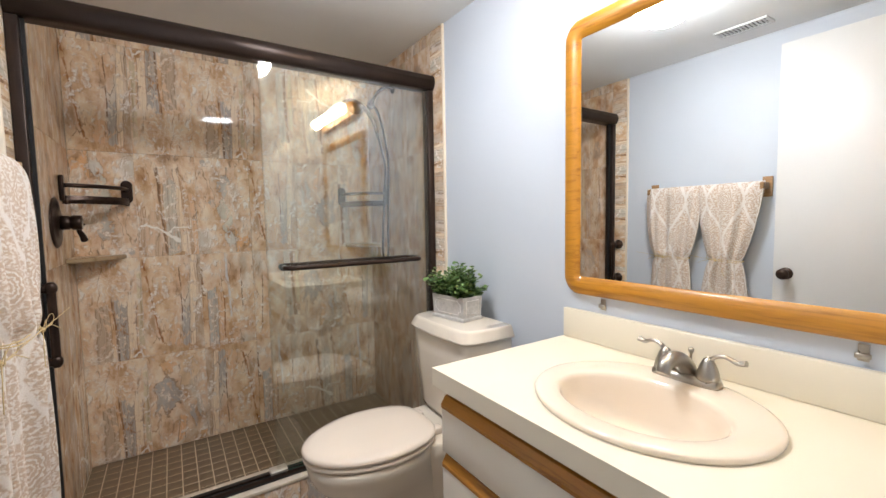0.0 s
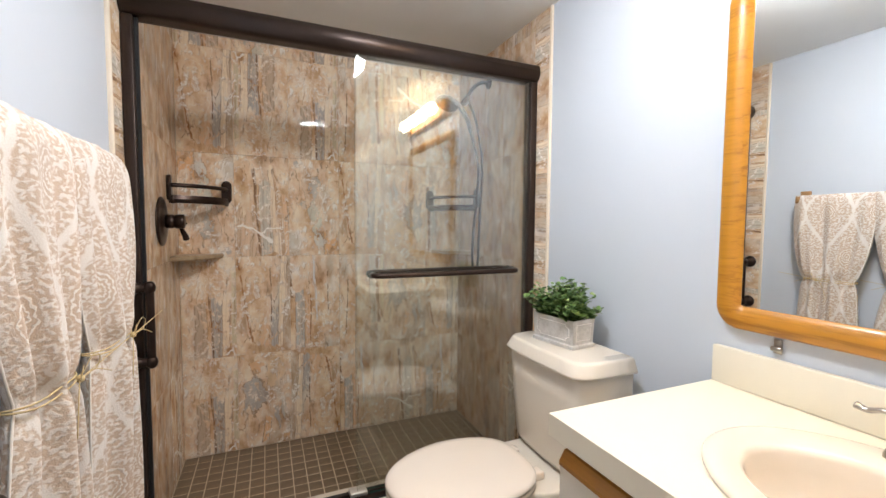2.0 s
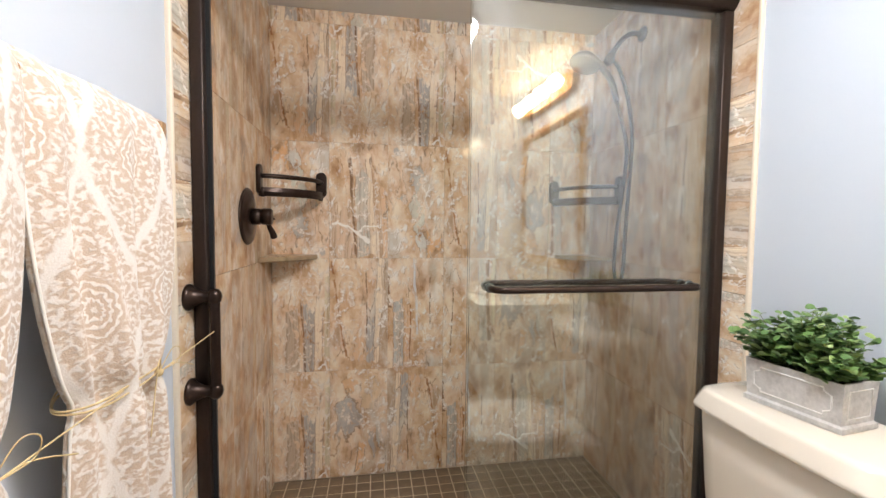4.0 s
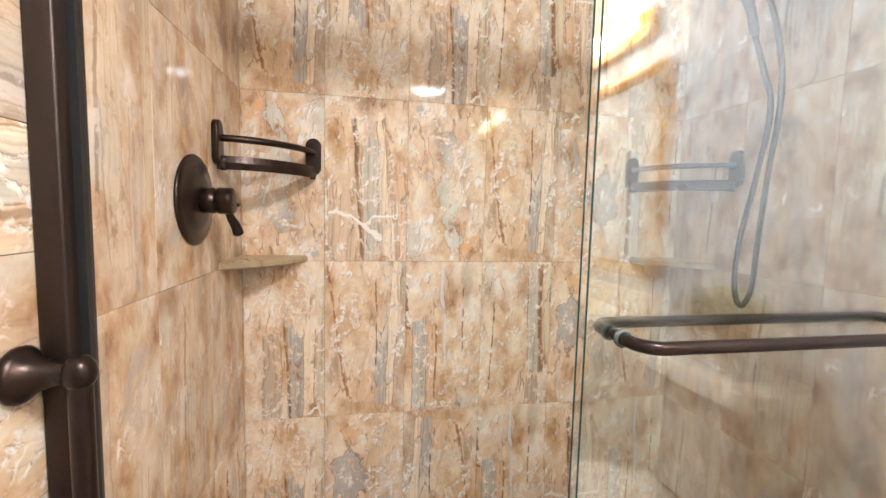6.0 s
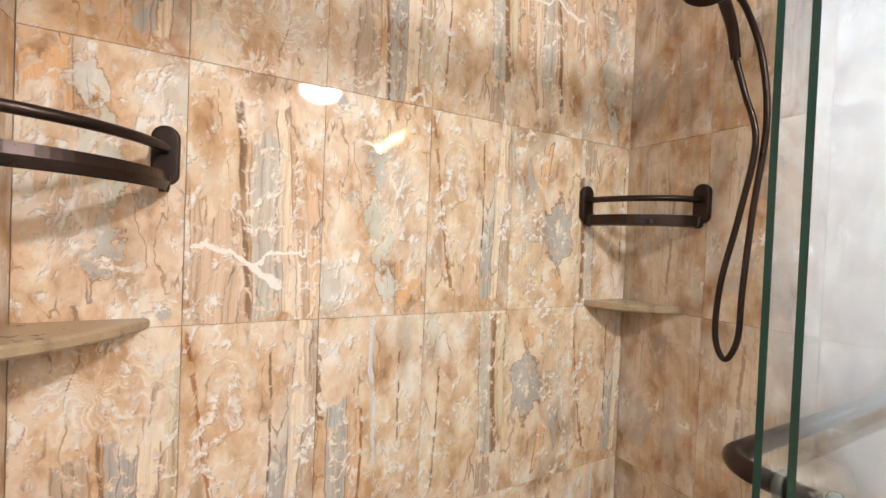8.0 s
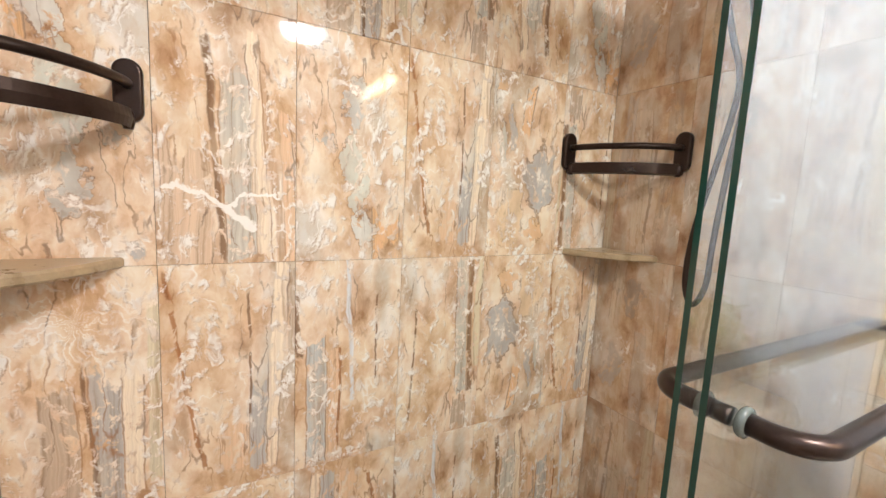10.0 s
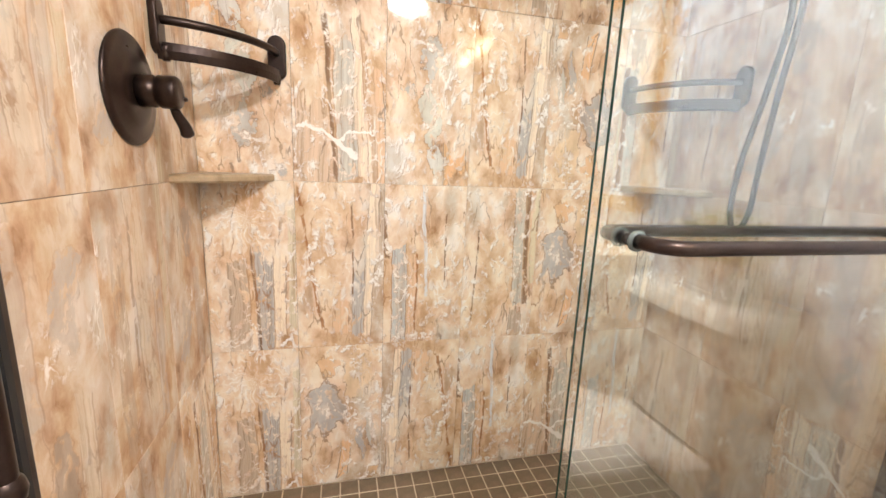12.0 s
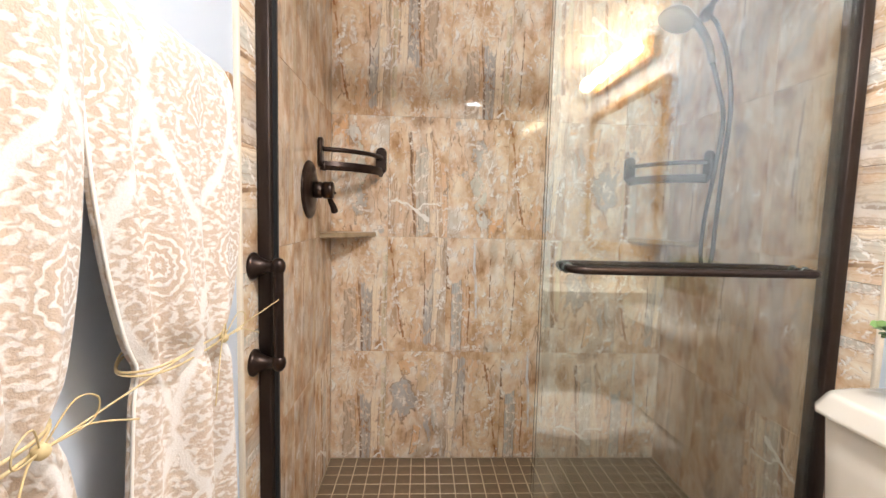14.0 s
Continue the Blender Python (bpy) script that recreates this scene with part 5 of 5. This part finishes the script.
# narrow edge pieces, laid with the grain across
QUARTER = pose(0, 0, 0, 0, 0, 90)
for owner, face, x, edge in ((wall_west_shower, FACE_W, LEFT - 0.0095, EDGE_L), (wall_east_shower, FACE_E, RIGHT + 0.0095, EDGE_R)):
    z0 = 0.0
    while z0 < CEIL - 0.02:
        z1 = min(CEIL, z0 + 0.152)
        piece("edge_tile", z1 - z0 - 2 * GAP, 1.79 - edge - 2 * GAP, THICK, 0.0007, PRINTS[lay.choice(("veil", "thread", "sand", "column"))], Matrix.Translation((x, (edge + 1.79) / 2, (z0 + z1) / 2)) @ face @ QUARTER, owner)
        z0 = z1
for k in range(6):
    a, b = LEFT + k * TILE_W, min(RIGHT, LEFT + (k + 1) * TILE_W)
    if b - a > 0.02:
        piece("tile", b - a - 2 * GAP, 0.150, THICK, 0.0007, PRINTS[lay.choice(("bloom", "shard", "patch", "vein"))], Matrix.Translation(((a + b) / 2, 1.735, 0.072)) @ FACE_N, curb)

pan = structure("shower_pan", box((LEFT, 1.865, -0.05), (RIGHT, BACK, PAN - 0.0016)), JOINT, "shower floor of small square brown mosaic tiles", "floor")
STEP = (RIGHT - LEFT) / 24.5
for i in range(25):
    for j in range(12):
        x0, x1 = LEFT + i * STEP, min(RIGHT, LEFT + (i + 1) * STEP)
        y1, y0 = BACK - j * STEP, max(1.867, BACK - (j + 1) * STEP)
        if x1 - x0 > 0.01 and y1 - y0 > 0.01:
            piece("mosaic_tile", x1 - x0 - 0.0045, y1 - y0 - 0.0045, 0.004, 0.0008, MOSAIC, Matrix.Translation(((x0 + x1) / 2, (y0 + y1) / 2, PAN - 0.0045)), pan)

for i in range(9):
    for j in range(3):
        x0, x1 = PAINT_L + i * 0.175, min(PAINT_R, PAINT_L + (i + 1) * 0.175)
        y0, y1 = -0.10 + j * 0.62 - (i % 3) * 0.2, -0.10 + (j + 1) * 0.62 - (i % 3) * 0.2
        y0, y1 = max(-0.10, y0), min(1.722, y1 if j < 2 else 1.722)
        if y1 - y0 > 0.02 and x1 - x0 > 0.01:
            piece("plank", x1 - x0 - 0.002, y1 - y0 - 0.002, 0.008, 0.001, PLANK, Matrix.Translation(((x0 + x1) / 2, (y0 + y1) / 2, -0.0085)), floor)
